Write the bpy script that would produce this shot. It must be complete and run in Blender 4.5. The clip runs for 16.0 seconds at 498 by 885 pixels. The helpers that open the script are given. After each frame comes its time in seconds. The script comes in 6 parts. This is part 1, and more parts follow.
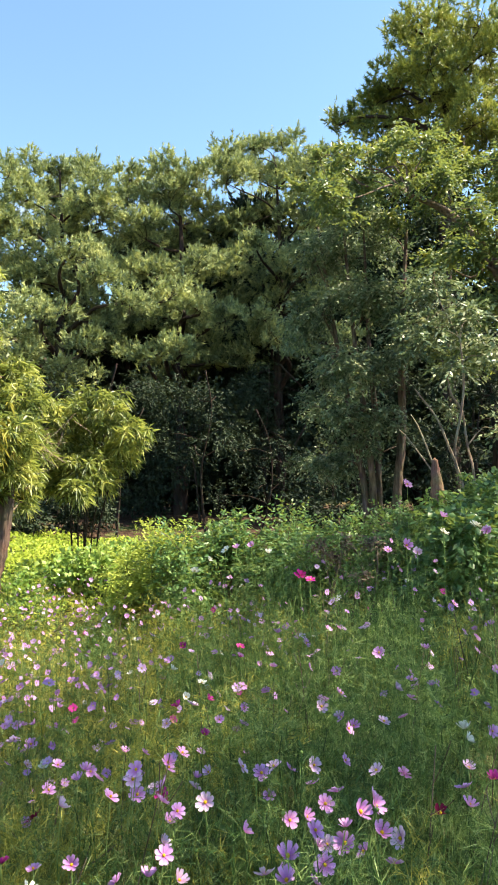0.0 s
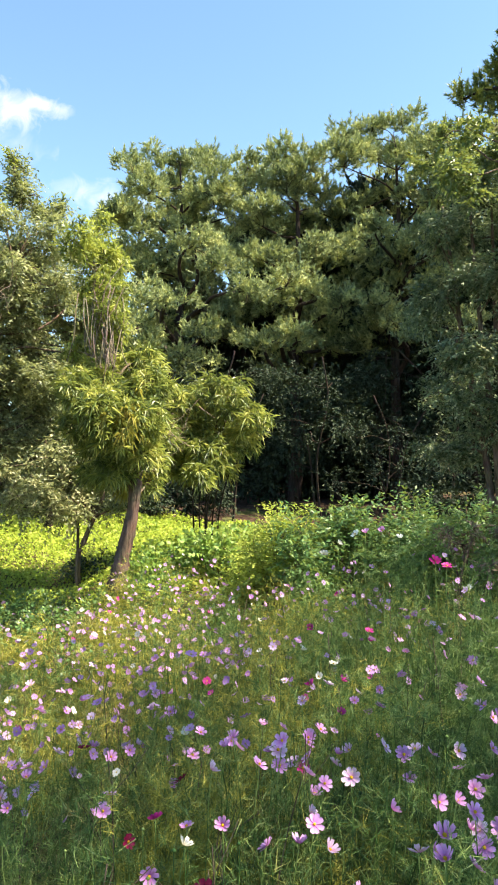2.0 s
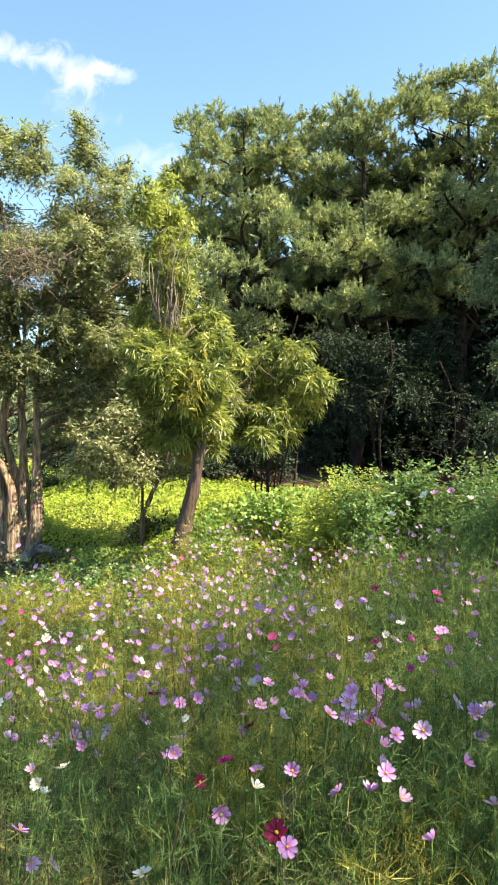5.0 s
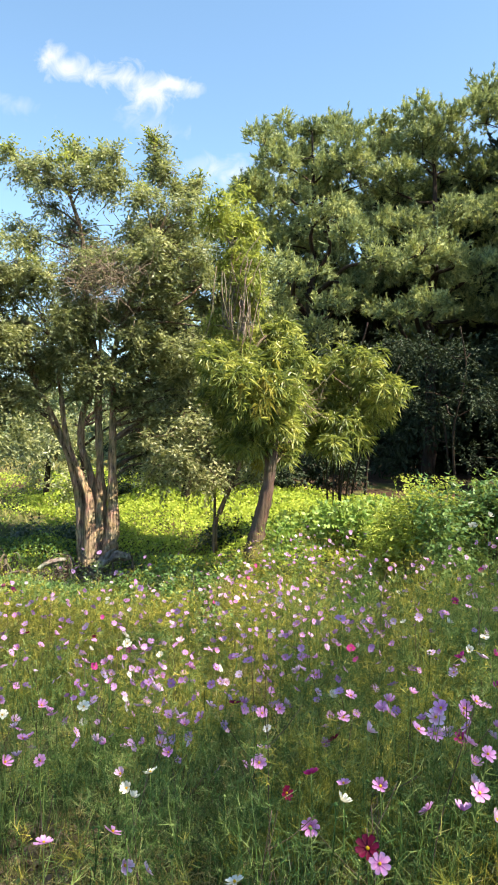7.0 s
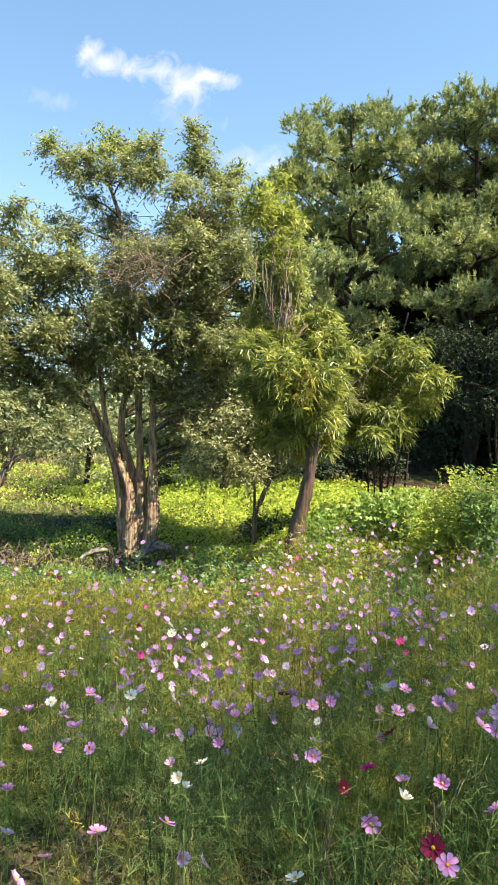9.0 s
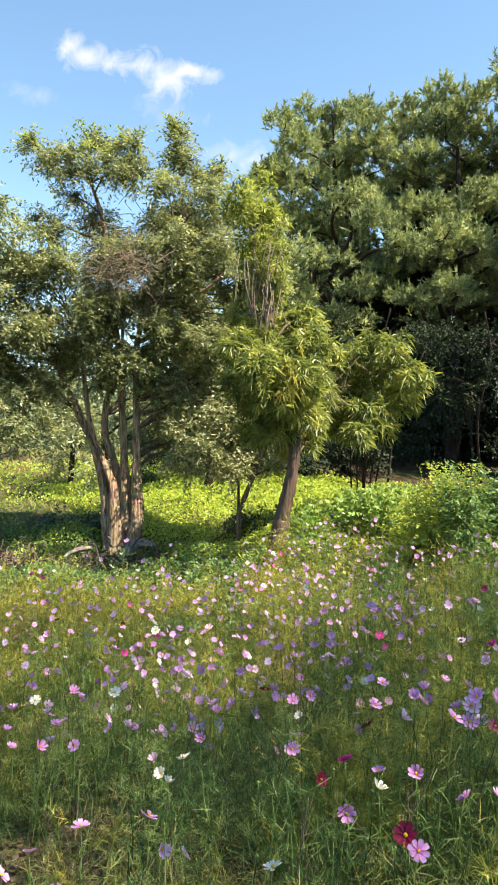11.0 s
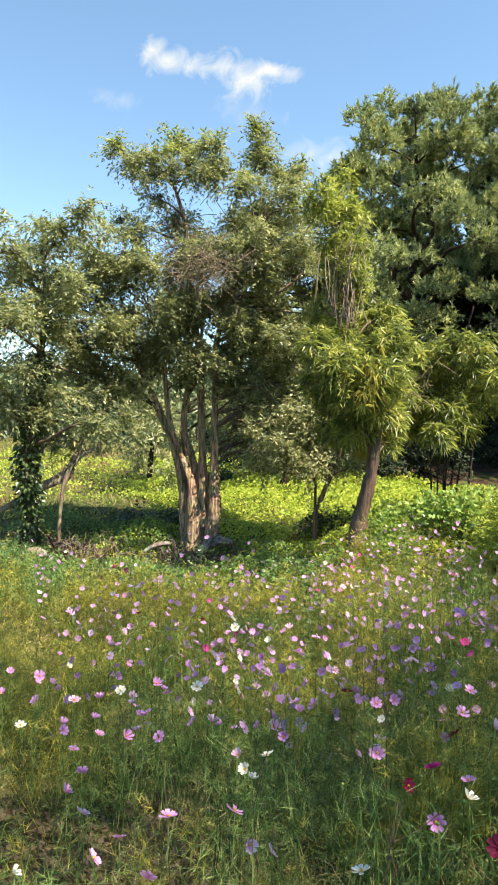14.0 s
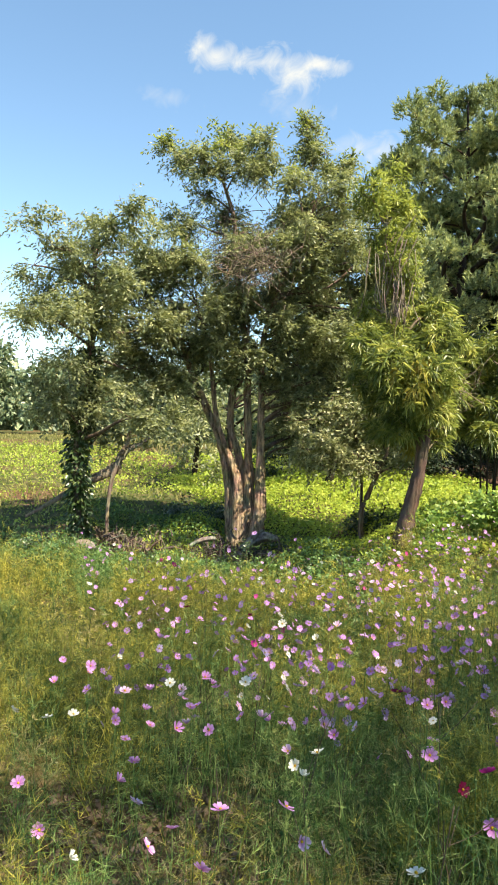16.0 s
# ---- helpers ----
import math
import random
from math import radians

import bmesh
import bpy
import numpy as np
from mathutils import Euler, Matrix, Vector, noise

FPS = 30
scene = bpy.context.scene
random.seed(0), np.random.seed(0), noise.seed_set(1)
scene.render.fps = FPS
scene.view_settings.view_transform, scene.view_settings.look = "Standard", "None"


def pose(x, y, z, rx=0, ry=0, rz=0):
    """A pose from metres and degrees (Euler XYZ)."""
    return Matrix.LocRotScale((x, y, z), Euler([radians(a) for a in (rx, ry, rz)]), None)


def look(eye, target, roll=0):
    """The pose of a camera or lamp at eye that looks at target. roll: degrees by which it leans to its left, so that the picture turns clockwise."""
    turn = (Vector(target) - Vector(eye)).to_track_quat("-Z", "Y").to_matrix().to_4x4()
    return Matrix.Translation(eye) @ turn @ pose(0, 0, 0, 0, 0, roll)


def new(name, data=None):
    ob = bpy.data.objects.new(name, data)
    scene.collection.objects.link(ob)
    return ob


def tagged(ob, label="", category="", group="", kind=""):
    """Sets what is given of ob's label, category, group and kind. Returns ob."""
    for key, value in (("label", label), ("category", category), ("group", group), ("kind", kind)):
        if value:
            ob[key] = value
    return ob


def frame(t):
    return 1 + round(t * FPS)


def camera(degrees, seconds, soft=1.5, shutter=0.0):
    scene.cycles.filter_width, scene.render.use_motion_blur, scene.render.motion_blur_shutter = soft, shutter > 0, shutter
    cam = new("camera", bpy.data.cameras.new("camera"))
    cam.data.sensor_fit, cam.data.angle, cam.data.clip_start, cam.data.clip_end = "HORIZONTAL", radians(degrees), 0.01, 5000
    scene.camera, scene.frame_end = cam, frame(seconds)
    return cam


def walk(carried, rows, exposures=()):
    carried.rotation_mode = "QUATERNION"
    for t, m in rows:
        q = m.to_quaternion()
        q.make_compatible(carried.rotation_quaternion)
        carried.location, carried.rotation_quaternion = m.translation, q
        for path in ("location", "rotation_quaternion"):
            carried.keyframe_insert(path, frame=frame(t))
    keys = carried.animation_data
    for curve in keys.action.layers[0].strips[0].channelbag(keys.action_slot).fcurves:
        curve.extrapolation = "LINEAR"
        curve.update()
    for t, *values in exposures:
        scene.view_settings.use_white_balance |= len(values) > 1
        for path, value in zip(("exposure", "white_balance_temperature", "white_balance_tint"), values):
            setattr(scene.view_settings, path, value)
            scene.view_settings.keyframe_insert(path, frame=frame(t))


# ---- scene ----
cam = camera(39.16, 16.0, 1.9)
PATH = [
    (0.0, 0.000, 0.000, 1.600, 93.50, 0.50, 0.03),
    (0.5, -0.027, -0.035, 1.607, 93.73, 0.37, 2.24),
    (1.0, -0.060, -0.040, 1.597, 93.26, 0.15, 5.09),
    (1.5, -0.083, -0.024, 1.583, 92.94, -0.28, 7.33),
    (2.0, -0.103, -0.028, 1.577, 92.46, -0.49, 9.15),
    (2.5, -0.116, -0.030, 1.573, 92.10, -0.57, 11.16),
    (3.0, -0.132, -0.030, 1.568, 91.43, -0.67, 12.51),
    (5.5, -0.153, -0.009, 1.520, 89.61, -1.35, 14.74),
    (6.0, -0.166, -0.031, 1.527, 89.75, -1.12, 16.31),
    (6.5, -0.174, -0.031, 1.534, 90.22, -0.89, 17.97),
    (7.0, -0.190, -0.044, 1.539, 90.23, -1.03, 19.61),
    (7.5, -0.214, -0.041, 1.552, 89.78, -1.32, 21.40),
    (8.0, -0.221, -0.027, 1.549, 89.87, -1.07, 22.84),
    (8.5, -0.270, -0.006, 1.520, 89.74, -1.20, 22.95),
    (9.0, -0.262, -0.011, 1.516, 89.59, -1.08, 22.57),
    (11.3, -0.224, -0.052, 1.539, 89.21, -0.65, 21.32),
    (11.5, -0.235, -0.055, 1.541, 89.14, -0.85, 22.31),
    (12.0, -0.250, -0.052, 1.534, 89.12, -0.74, 24.72),
    (12.5, -0.249, -0.044, 1.530, 89.11, -0.84, 25.60),
    (13.0, -0.257, -0.049, 1.533, 89.30, -0.93, 26.26),
    (13.5, -0.260, -0.053, 1.533, 89.32, -0.91, 26.84),
    (14.0, -0.265, -0.066, 1.535, 89.06, -1.33, 27.44),
    (14.5, -0.271, -0.065, 1.530, 89.01, -1.50, 28.12),
    (15.0, -0.283, -0.075, 1.538, 88.93, -1.61, 29.02),
    (15.5, -0.289, -0.076, 1.534, 88.86, -1.58, 30.16),
    (16.0, -0.296, -0.085, 1.537, 88.63, -1.96, 31.03),
]
walk(cam, [(t, pose(*row)) for t, *row in PATH], exposures=[(0.0, 1.99, 7000.0, 5.5), (3.0, 1.99, 7000.0, 5.5), (6.0, 1.94, 7000.0, 5.5), (7.5, 1.79, 7000.0, 5.5), (9.0, 1.77, 7000.0, 5.5), (12.5, 1.74, 7000.0, 5.5), (16.0, 1.60, 7000.0, 5.5)])

# ---- light ----
SUN_FROM = Vector((0.90, -0.09, 1.35)).normalized()
world = bpy.data.worlds.new("sky")
scene.world = world
world.use_nodes = True
wn = world.node_tree
sky = wn.nodes.new("ShaderNodeTexSky")
sky.sky_type = "NISHITA"
sky.sun_disc = False
sky.sun_elevation = math.asin(SUN_FROM.z)
sky.sun_rotation = math.atan2(SUN_FROM.x, SUN_FROM.y)
sky.altitude = 1000
sky.air_density, sky.dust_density, sky.ozone_density = 1.0, 0.2, 0.8
tone = wn.nodes.new("ShaderNodeHueSaturation")
tone.inputs["Hue"].default_value, tone.inputs["Saturation"].default_value = 0.495, 1.06
wn.links.new(sky.outputs[0], tone.inputs["Color"])
wn.links.new(tone.outputs[0], wn.nodes["Background"].inputs[0])
wn.nodes["Background"].inputs[1].default_value = 0.099
sun_data = bpy.data.lights.new("sun", "SUN")
sun_data.energy, sun_data.angle, sun_data.color = 5.0, radians(0.55), (1.0, 0.90, 0.73)
sun = new("sun", sun_data)
sun.matrix_world = look(SUN_FROM * 60, (0, 0, 0))


# ---- materials ----
def material(name):
    m = bpy.data.materials.new(name)
    m.use_nodes = True
    t = m.node_tree
    t.nodes.clear()
    return m, t, t.nodes.new("ShaderNodeOutputMaterial")


def node(t, kind, ins=(), **props):
    n = t.nodes.new(kind)
    if "data_type" in props:
        n.data_type = props["data_type"]
    if "operation" in props:
        n.operation = props["operation"]
    if "blend_type" in props:
        n.blend_type = props["blend_type"]
    for slot, v in dict(ins).items():
        if isinstance(v, bpy.types.NodeSocket):
            t.links.new(v, n.inputs[slot])
        else:
            n.inputs[slot].default_value = v
    return n


def ramp(t, fac, stops):
    n = t.nodes.new("ShaderNodeValToRGB")
    e = n.color_ramp.elements
    while len(e) < len(stops):
        e.new(0.5)
    for el, (p, c) in zip(e, stops):
        el.position, el.color = p, (*c, 1.0)
    t.links.new(fac, n.inputs[0])
    return n.outputs[0]


def leaf_material(name, tones, glow=0.35, rough=0.5, gloss=0.35, patch=1.2, island=True, warm_share=0.4, contrast=1.0, shoots=7.0):
    """Leaves: tones differ leaf by leaf and in patches; part of the light passes through."""
    m, t, out = material(name)
    geo = node(t, "ShaderNodeNewGeometry")
    tex = node(t, "ShaderNodeTexCoord")
    big = node(t, "ShaderNodeTexNoise", {"Vector": tex.outputs["Object"], "Scale": patch, "Detail": 2.0})
    if island:
        chance = geo.outputs["Random Per Island"]
    else:
        chance = node(t, "ShaderNodeTexNoise", {"Vector": tex.outputs["Object"], "Scale": 40.0}).outputs["Fac"]
    # shoots: mid-scale tone swings that imitate lit and dark clumps of foliage
    mid = node(t, "ShaderNodeTexNoise", {"Vector": tex.outputs["Object"], "Scale": shoots, "Detail": 1.0})
    mix = node(t, "ShaderNodeMath", {0: chance, 1: 0.4}, operation="MULTIPLY")
    mix2 = node(t, "ShaderNodeMath", {0: big.outputs["Fac"], 1: 0.5, 2: mix.outputs[0]}, operation="MULTIPLY_ADD")
    mix3 = node(t, "ShaderNodeMath", {0: mid.outputs["Fac"], 1: 1.4, 2: mix2.outputs[0]}, operation="MULTIPLY_ADD")
    mix3 = node(t, "ShaderNodeMath", {0: mix3.outputs[0], 1: contrast, 2: 0.5 - 1.15 * contrast}, operation="MULTIPLY_ADD")
    n = len(tones)
    col = ramp(t, mix3.outputs[0], [(0.12 + 0.76 * i / max(n - 1, 1), c) for i, c in enumerate(tones)])
    body = node(t, "ShaderNodeBsdfPrincipled", {"Base Color": col, "Roughness": rough, "Specular IOR Level": gloss})
    warm = node(t, "ShaderNodeMix", {0: warm_share, 6: col, 7: (0.48, 0.54, 0.10, 1)}, data_type="RGBA", blend_type="MIX")
    lit = node(t, "ShaderNodeBsdfTranslucent", {"Color": warm.outputs[2]})
    both = node(t, "ShaderNodeMixShader", {0: glow, 1: body.outputs[0], 2: lit.outputs[0]})
    t.links.new(both.outputs[0], out.inputs[0])
    return m


def bark_material(name, dark, light, scale=1.0, moss=None):
    m, t, out = material(name)
    tex = node(t, "ShaderNodeTexCoord")
    mp = node(t, "ShaderNodeMapping", {"Vector": tex.outputs["Object"], "Scale": (14 * scale, 14 * scale, 2.2 * scale)})
    grain = node(t, "ShaderNodeTexNoise", {"Vector": mp.outputs[0], "Scale": 1.6, "Detail": 8.0, "Roughness": 0.65})
    blot = node(t, "ShaderNodeTexNoise", {"Vector": tex.outputs["Object"], "Scale": 5.0 * scale, "Detail": 3.0})
    col = ramp(t, grain.outputs["Fac"], [(0.34, dark), (0.52, tuple((a + b) / 2 for a, b in zip(dark, light))), (0.68, light)])
    if moss:
        k = ramp(t, blot.outputs["Fac"], [(0.5, (0, 0, 0)), (0.62, (1, 1, 1))])
        col = node(t, "ShaderNodeMix", {0: k, 6: col, 7: (*moss, 1)}, data_type="RGBA").outputs[2]
    else:
        col = node(t, "ShaderNodeMix", {0: 0.45, 6: col, 7: blot.outputs["Color"]}, data_type="RGBA", blend_type="SOFT_LIGHT").outputs[2]
    bump = node(t, "ShaderNodeBump", {"Strength": 0.9, "Distance": 0.03, "Height": grain.outputs["Fac"]})
    b = node(t, "ShaderNodeBsdfPrincipled", {"Base Color": col, "Roughness": 0.9, "Specular IOR Level": 0.15, "Normal": bump.outputs[0]})
    t.links.new(b.outputs[0], out.inputs[0])
    return m


def petal_material(name, inner, outer, glow=0.35):
    """Petals: the tone runs from the heart to the rim, with fine veins."""
    m, t, out = material(name)
    tex = node(t, "ShaderNodeTexCoord")
    info = node(t, "ShaderNodeObjectInfo")
    far = node(t, "ShaderNodeVectorMath", {0: tex.outputs["Object"]}, operation="LENGTH")
    k = node(t, "ShaderNodeMath", {0: far.outputs["Value"], 1: 26.0}, operation="MULTIPLY")
    col = ramp(t, k.outputs[0], [(0.15, inner), (0.75, outer)])
    veins = node(t, "ShaderNodeTexNoise", {"Vector": tex.outputs["Object"], "Scale": 160.0, "Detail": 2.0})
    col = node(t, "ShaderNodeMix", {0: 0.3, 6: col, 7: veins.outputs["Color"]}, data_type="RGBA", blend_type="SOFT_LIGHT").outputs[2]
    val = node(t, "ShaderNodeMapRange", {0: info.outputs["Random"], 3: 0.78, 4: 1.12})
    hue = node(t, "ShaderNodeHueSaturation", {"Value": val.outputs[0], "Color": col})
    b = node(t, "ShaderNodeBsdfPrincipled", {"Base Color": hue.outputs[0], "Roughness": 0.55, "Specular IOR Level": 0.2})
    lit = node(t, "ShaderNodeBsdfTranslucent", {"Color": hue.outputs[0]})
    both = node(t, "ShaderNodeMixShader", {0: glow, 1: b.outputs[0], 2: lit.outputs[0]})
    t.links.new(both.outputs[0], out.inputs[0])
    return m


def ground_material():
    m, t, out = material("meadow_soil")
    tex = node(t, "ShaderNodeTexCoord")
    big = node(t, "ShaderNodeTexNoise", {"Vector": tex.outputs["Object"], "Scale": 0.35, "Detail": 4.0})
    mid = node(t, "ShaderNodeTexNoise", {"Vector": tex.outputs["Object"], "Scale": 3.0, "Detail": 6.0})
    fine = node(t, "ShaderNodeTexNoise", {"Vector": tex.outputs["Object"], "Scale": 28.0, "Detail": 5.0})
    grassy = ramp(t, mid.outputs["Fac"], [(0.3, (0.03, 0.045, 0.015)), (0.5, (0.065, 0.075, 0.025)), (0.7, (0.15, 0.12, 0.06))])
    litter = ramp(t, fine.outputs["Fac"], [(0.3, (0.045, 0.028, 0.016)), (0.6, (0.15, 0.085, 0.05)), (0.75, (0.30, 0.20, 0.12))])
    k = ramp(t, big.outputs["Fac"], [(0.5, (0, 0, 0)), (0.62, (1, 1, 1))])
    col = node(t, "ShaderNodeMix", {0: k, 6: grassy, 7: litter}, data_type="RGBA").outputs[2]
    bump = node(t, "ShaderNodeBump", {"Strength": 0.8, "Distance": 0.06, "Height": fine.outputs["Fac"]})
    b = node(t, "ShaderNodeBsdfPrincipled", {"Base Color": col, "Roughness": 0.95, "Specular IOR Level": 0.1, "Normal": bump.outputs[0]})
    t.links.new(b.outputs[0], out.inputs[0])
    return m


def litter_material():
    m, t, out = material("pine_litter")
    tex = node(t, "ShaderNodeTexCoord")
    fine = node(t, "ShaderNodeTexNoise", {"Vector": tex.outputs["Object"], "Scale": 9.0, "Detail": 8.0, "Roughness": 0.7})
    # Litter tones lowered to hold the shade under the canopy.
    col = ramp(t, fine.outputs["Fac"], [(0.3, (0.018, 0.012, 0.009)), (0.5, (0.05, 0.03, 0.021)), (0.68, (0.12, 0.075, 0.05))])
    bump = node(t, "ShaderNodeBump", {"Strength": 0.8, "Distance": 0.05, "Height": fine.outputs["Fac"]})
    b = node(t, "ShaderNodeBsdfPrincipled", {"Base Color": col, "Roughness": 0.95, "Specular IOR Level": 0.1, "Normal": bump.outputs[0]})
    t.links.new(b.outputs[0], out.inputs[0])
    return m


def cloud_material(full=0.72, lobes=((0, 0, 0.22, 0.2),)):
    """Thin fair-weather cloud: sunlit vapour with a ragged edge."""
    m, t, out = material("cloud_vapour")
    tex = node(t, "ShaderNodeTexCoord")
    mp = node(t, "ShaderNodeMapping", {"Vector": tex.outputs["Generated"], "Location": (-0.5, -0.5, 0), "Scale": (1, 1, 0)})
    body = None
    for cx, cy, rx, ry in lobes:
        off = node(t, "ShaderNodeVectorMath", {0: mp.outputs[0], 1: (cx, cy, 0)}, operation="SUBTRACT")
        sc = node(t, "ShaderNodeVectorMath", {0: off.outputs[0], 1: (1 / rx, 1 / ry, 0)}, operation="MULTIPLY")
        ln = node(t, "ShaderNodeVectorMath", {0: sc.outputs[0]}, operation="LENGTH").outputs["Value"]
        body = ln if body is None else node(t, "ShaderNodeMath", {0: body, 1: ln, 2: 0.6}, operation="SMOOTH_MIN").outputs[0]
    nz = node(t, "ShaderNodeTexNoise", {"Vector": tex.outputs["Object"], "Scale": 0.045, "Detail": 8.0, "Roughness": 0.6, "Distortion": 0.8})
    a = node(t, "ShaderNodeMath", {0: body, 1: -0.22, 2: 0.06}, operation="MULTIPLY_ADD")
    s = node(t, "ShaderNodeMath", {0: nz.outputs["Fac"], 1: 1.3, 2: a.outputs[0]}, operation="MULTIPLY_ADD")
    dens = ramp(t, s.outputs[0], [(0.3, (0, 0, 0)), (0.55, (0.45 * full,) * 3), (0.85, (full,) * 3)])
    em = node(t, "ShaderNodeEmission", {"Color": (0.95, 0.97, 1.0, 1), "Strength": 0.34})
    tr = node(t, "ShaderNodeBsdfTransparent")
    both = node(t, "ShaderNodeMixShader", {0: dens, 1: tr.outputs[0], 2: em.outputs[0]})
    t.links.new(both.outputs[0], out.inputs[0])
    return m


M_GROUND, M_LITTER = ground_material(), litter_material()
M_CLOUD = cloud_material(1.0, ((-0.36, 0.22, 0.045, 0.11), (-0.27, 0.08, 0.08, 0.10), (-0.1, 0.03, 0.14, 0.10), (0.06, 0.05, 0.13, 0.12), (0.15, -0.12, 0.08, 0.17), (0.29, 0.02, 0.1, 0.08)))
M_WISP, M_PUFF = cloud_material(0.3), cloud_material(0.7)
M_BROAD = leaf_material("broad_leaves", [(0.052, 0.071, 0.043), (0.136, 0.161, 0.086), (0.251, 0.275, 0.139), (0.467, 0.462, 0.227)], 0.42, 0.42, 0.5, warm_share=0.26)
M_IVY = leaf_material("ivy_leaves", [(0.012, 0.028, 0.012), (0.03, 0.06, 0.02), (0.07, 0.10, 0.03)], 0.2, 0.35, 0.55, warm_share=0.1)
M_DROOP = leaf_material("lance_leaves", [(0.033, 0.06, 0.019), (0.105, 0.15, 0.04), (0.24, 0.277, 0.071), (0.45, 0.441, 0.123)], 0.38, 0.4, 0.5, warm_share=0.3, contrast=1.25, shoots=5.0)
M_VINE = leaf_material("vine_leaves", [(0.035, 0.06, 0.015), (0.121, 0.161, 0.036), (0.258, 0.3, 0.06), (0.43, 0.448, 0.102)], 0.42, 0.45, 0.4, warm_share=0.35, contrast=1.25, shoots=5.0)
M_DRY = leaf_material("yellowed_leaves", [(0.14, 0.11, 0.03), (0.27, 0.23, 0.05), (0.38, 0.33, 0.06)], 0.35, 0.6, 0.2)
M_DEADLEAF = leaf_material("withered_brown_leaves", [(0.06, 0.041, 0.029), (0.128, 0.09, 0.065), (0.204, 0.15, 0.111)], 0.2, 0.7, 0.2, 3.0, True, 0.1)
M_GREY = leaf_material("grey_green_leaves", [(0.073, 0.096, 0.05), (0.22, 0.239, 0.119), (0.47, 0.446, 0.254)], 0.36, 0.4, 0.5, warm_share=0.25)
# Near-black tones: the shade of the wood is put into the leaf colour.
M_SHADE = leaf_material("forest_leaves_shade_tone", [(0.009, 0.018, 0.011), (0.02, 0.035, 0.019), (0.048, 0.066, 0.033)], 0.15, 0.6, 0.2, 0.6, warm_share=0.04, shoots=3.0)
M_STEMLEAF = leaf_material("slender_tree_leaves", [(0.037, 0.065, 0.041), (0.085, 0.132, 0.069), (0.18, 0.232, 0.13), (0.381, 0.385, 0.23)], 0.25, 0.45, 0.4, warm_share=0.15, shoots=6.0)
M_OVER = leaf_material("overhanging_leaves", [(0.022, 0.053, 0.028), (0.049, 0.098, 0.043), (0.118, 0.169, 0.058), (0.304, 0.288, 0.067)], 0.32, 0.45, 0.4, shoots=6.0)
M_PINE = leaf_material("pine_needles", [(0.051, 0.082, 0.056), (0.155, 0.205, 0.113), (0.336, 0.377, 0.175), (0.564, 0.569, 0.241)], 0.25, 0.55, 0.15, 0.3, contrast=0.95, shoots=1.6)
M_TALLPINE = leaf_material("tall_pine_needles", [(0.056, 0.095, 0.037), (0.134, 0.179, 0.044), (0.28, 0.302, 0.065), (0.426, 0.403, 0.087)], 0.18, 0.5, 0.3, 0.4, shoots=4.0)
M_COVER = leaf_material("ground_cover_leaves", [(0.162, 0.252, 0.039), (0.288, 0.386, 0.056), (0.426, 0.504, 0.078), (0.554, 0.594, 0.134)], 0.5, 0.5, 0.3, 0.5, contrast=0.85, shoots=6.0)
M_CREEPER = leaf_material("creeper_leaves", [(0.05, 0.12, 0.024), (0.13, 0.24, 0.05), (0.25, 0.36, 0.085), (0.38, 0.46, 0.15)], 0.42, 0.45, 0.4, 1.0, shoots=8.0)
M_BUSH = leaf_material("bush_leaves", [(0.018, 0.053, 0.02), (0.049, 0.121, 0.038), (0.111, 0.199, 0.062), (0.213, 0.301, 0.105)], 0.34, 0.45, 0.35, 1.0, shoots=9.0)
M_LIGHTBUSH = leaf_material("pale_bush_leaves", [(0.14, 0.21, 0.03), (0.27, 0.33, 0.05), (0.42, 0.45, 0.10)], 0.38, 0.5, 0.3, shoots=9.0)
M_GRASS = leaf_material("meadow_grass", [(0.015, 0.039, 0.012), (0.054, 0.097, 0.024), (0.136, 0.184, 0.048), (0.316, 0.337, 0.12)], 0.34, 0.5, 0.3, 1.3, warm_share=0.2, contrast=1.7, shoots=15.0)
M_STRAW = leaf_material("dry_grass", [(0.082, 0.053, 0.025), (0.213, 0.164, 0.054), (0.344, 0.287, 0.108), (0.451, 0.394, 0.216)], 0.3, 0.6, 0.25, 1.2, contrast=1.5, shoots=15.0)
M_FEATHER = leaf_material("cosmos_foliage", [(0.016, 0.052, 0.017), (0.052, 0.124, 0.034), (0.131, 0.216, 0.062), (0.281, 0.362, 0.122)], 0.38, 0.5, 0.25, 2.0, warm_share=0.18, contrast=1.7, shoots=15.0)
# Yellow of seeding plants, raised to imitate sunlit patches of the bed.
M_OLIVE = leaf_material("sunlit_seeding_foliage", [(0.053, 0.065, 0.017), (0.147, 0.157, 0.029), (0.318, 0.295, 0.052), (0.533, 0.457, 0.099)], 0.38, 0.5, 0.25, 2.5, contrast=1.5, shoots=15.0)
M_FIELD = leaf_material("field_grass", [(0.13, 0.13, 0.045), (0.24, 0.23, 0.08), (0.36, 0.33, 0.14)], 0.3, 0.6, 0.2, 0.5)
M_BARK = bark_material("broad_bark", (0.04, 0.03, 0.024), (0.52, 0.37, 0.25), 1.3)
M_DROOPBARK = bark_material("smooth_brown_bark", (0.05, 0.034, 0.028), (0.16, 0.11, 0.09), 1.0)
M_PALEBARK = bark_material("pale_bark", (0.10, 0.075, 0.055), (0.32, 0.26, 0.20))
M_PINEBARK = bark_material("pine_bark", (0.016, 0.012, 0.010), (0.06, 0.042, 0.032), 0.5)
M_REDBARK = bark_material("red_brown_bark", (0.07, 0.036, 0.026), (0.30, 0.19, 0.14))
M_GREYWOOD = bark_material("weathered_wood", (0.07, 0.06, 0.05), (0.32, 0.28, 0.24))
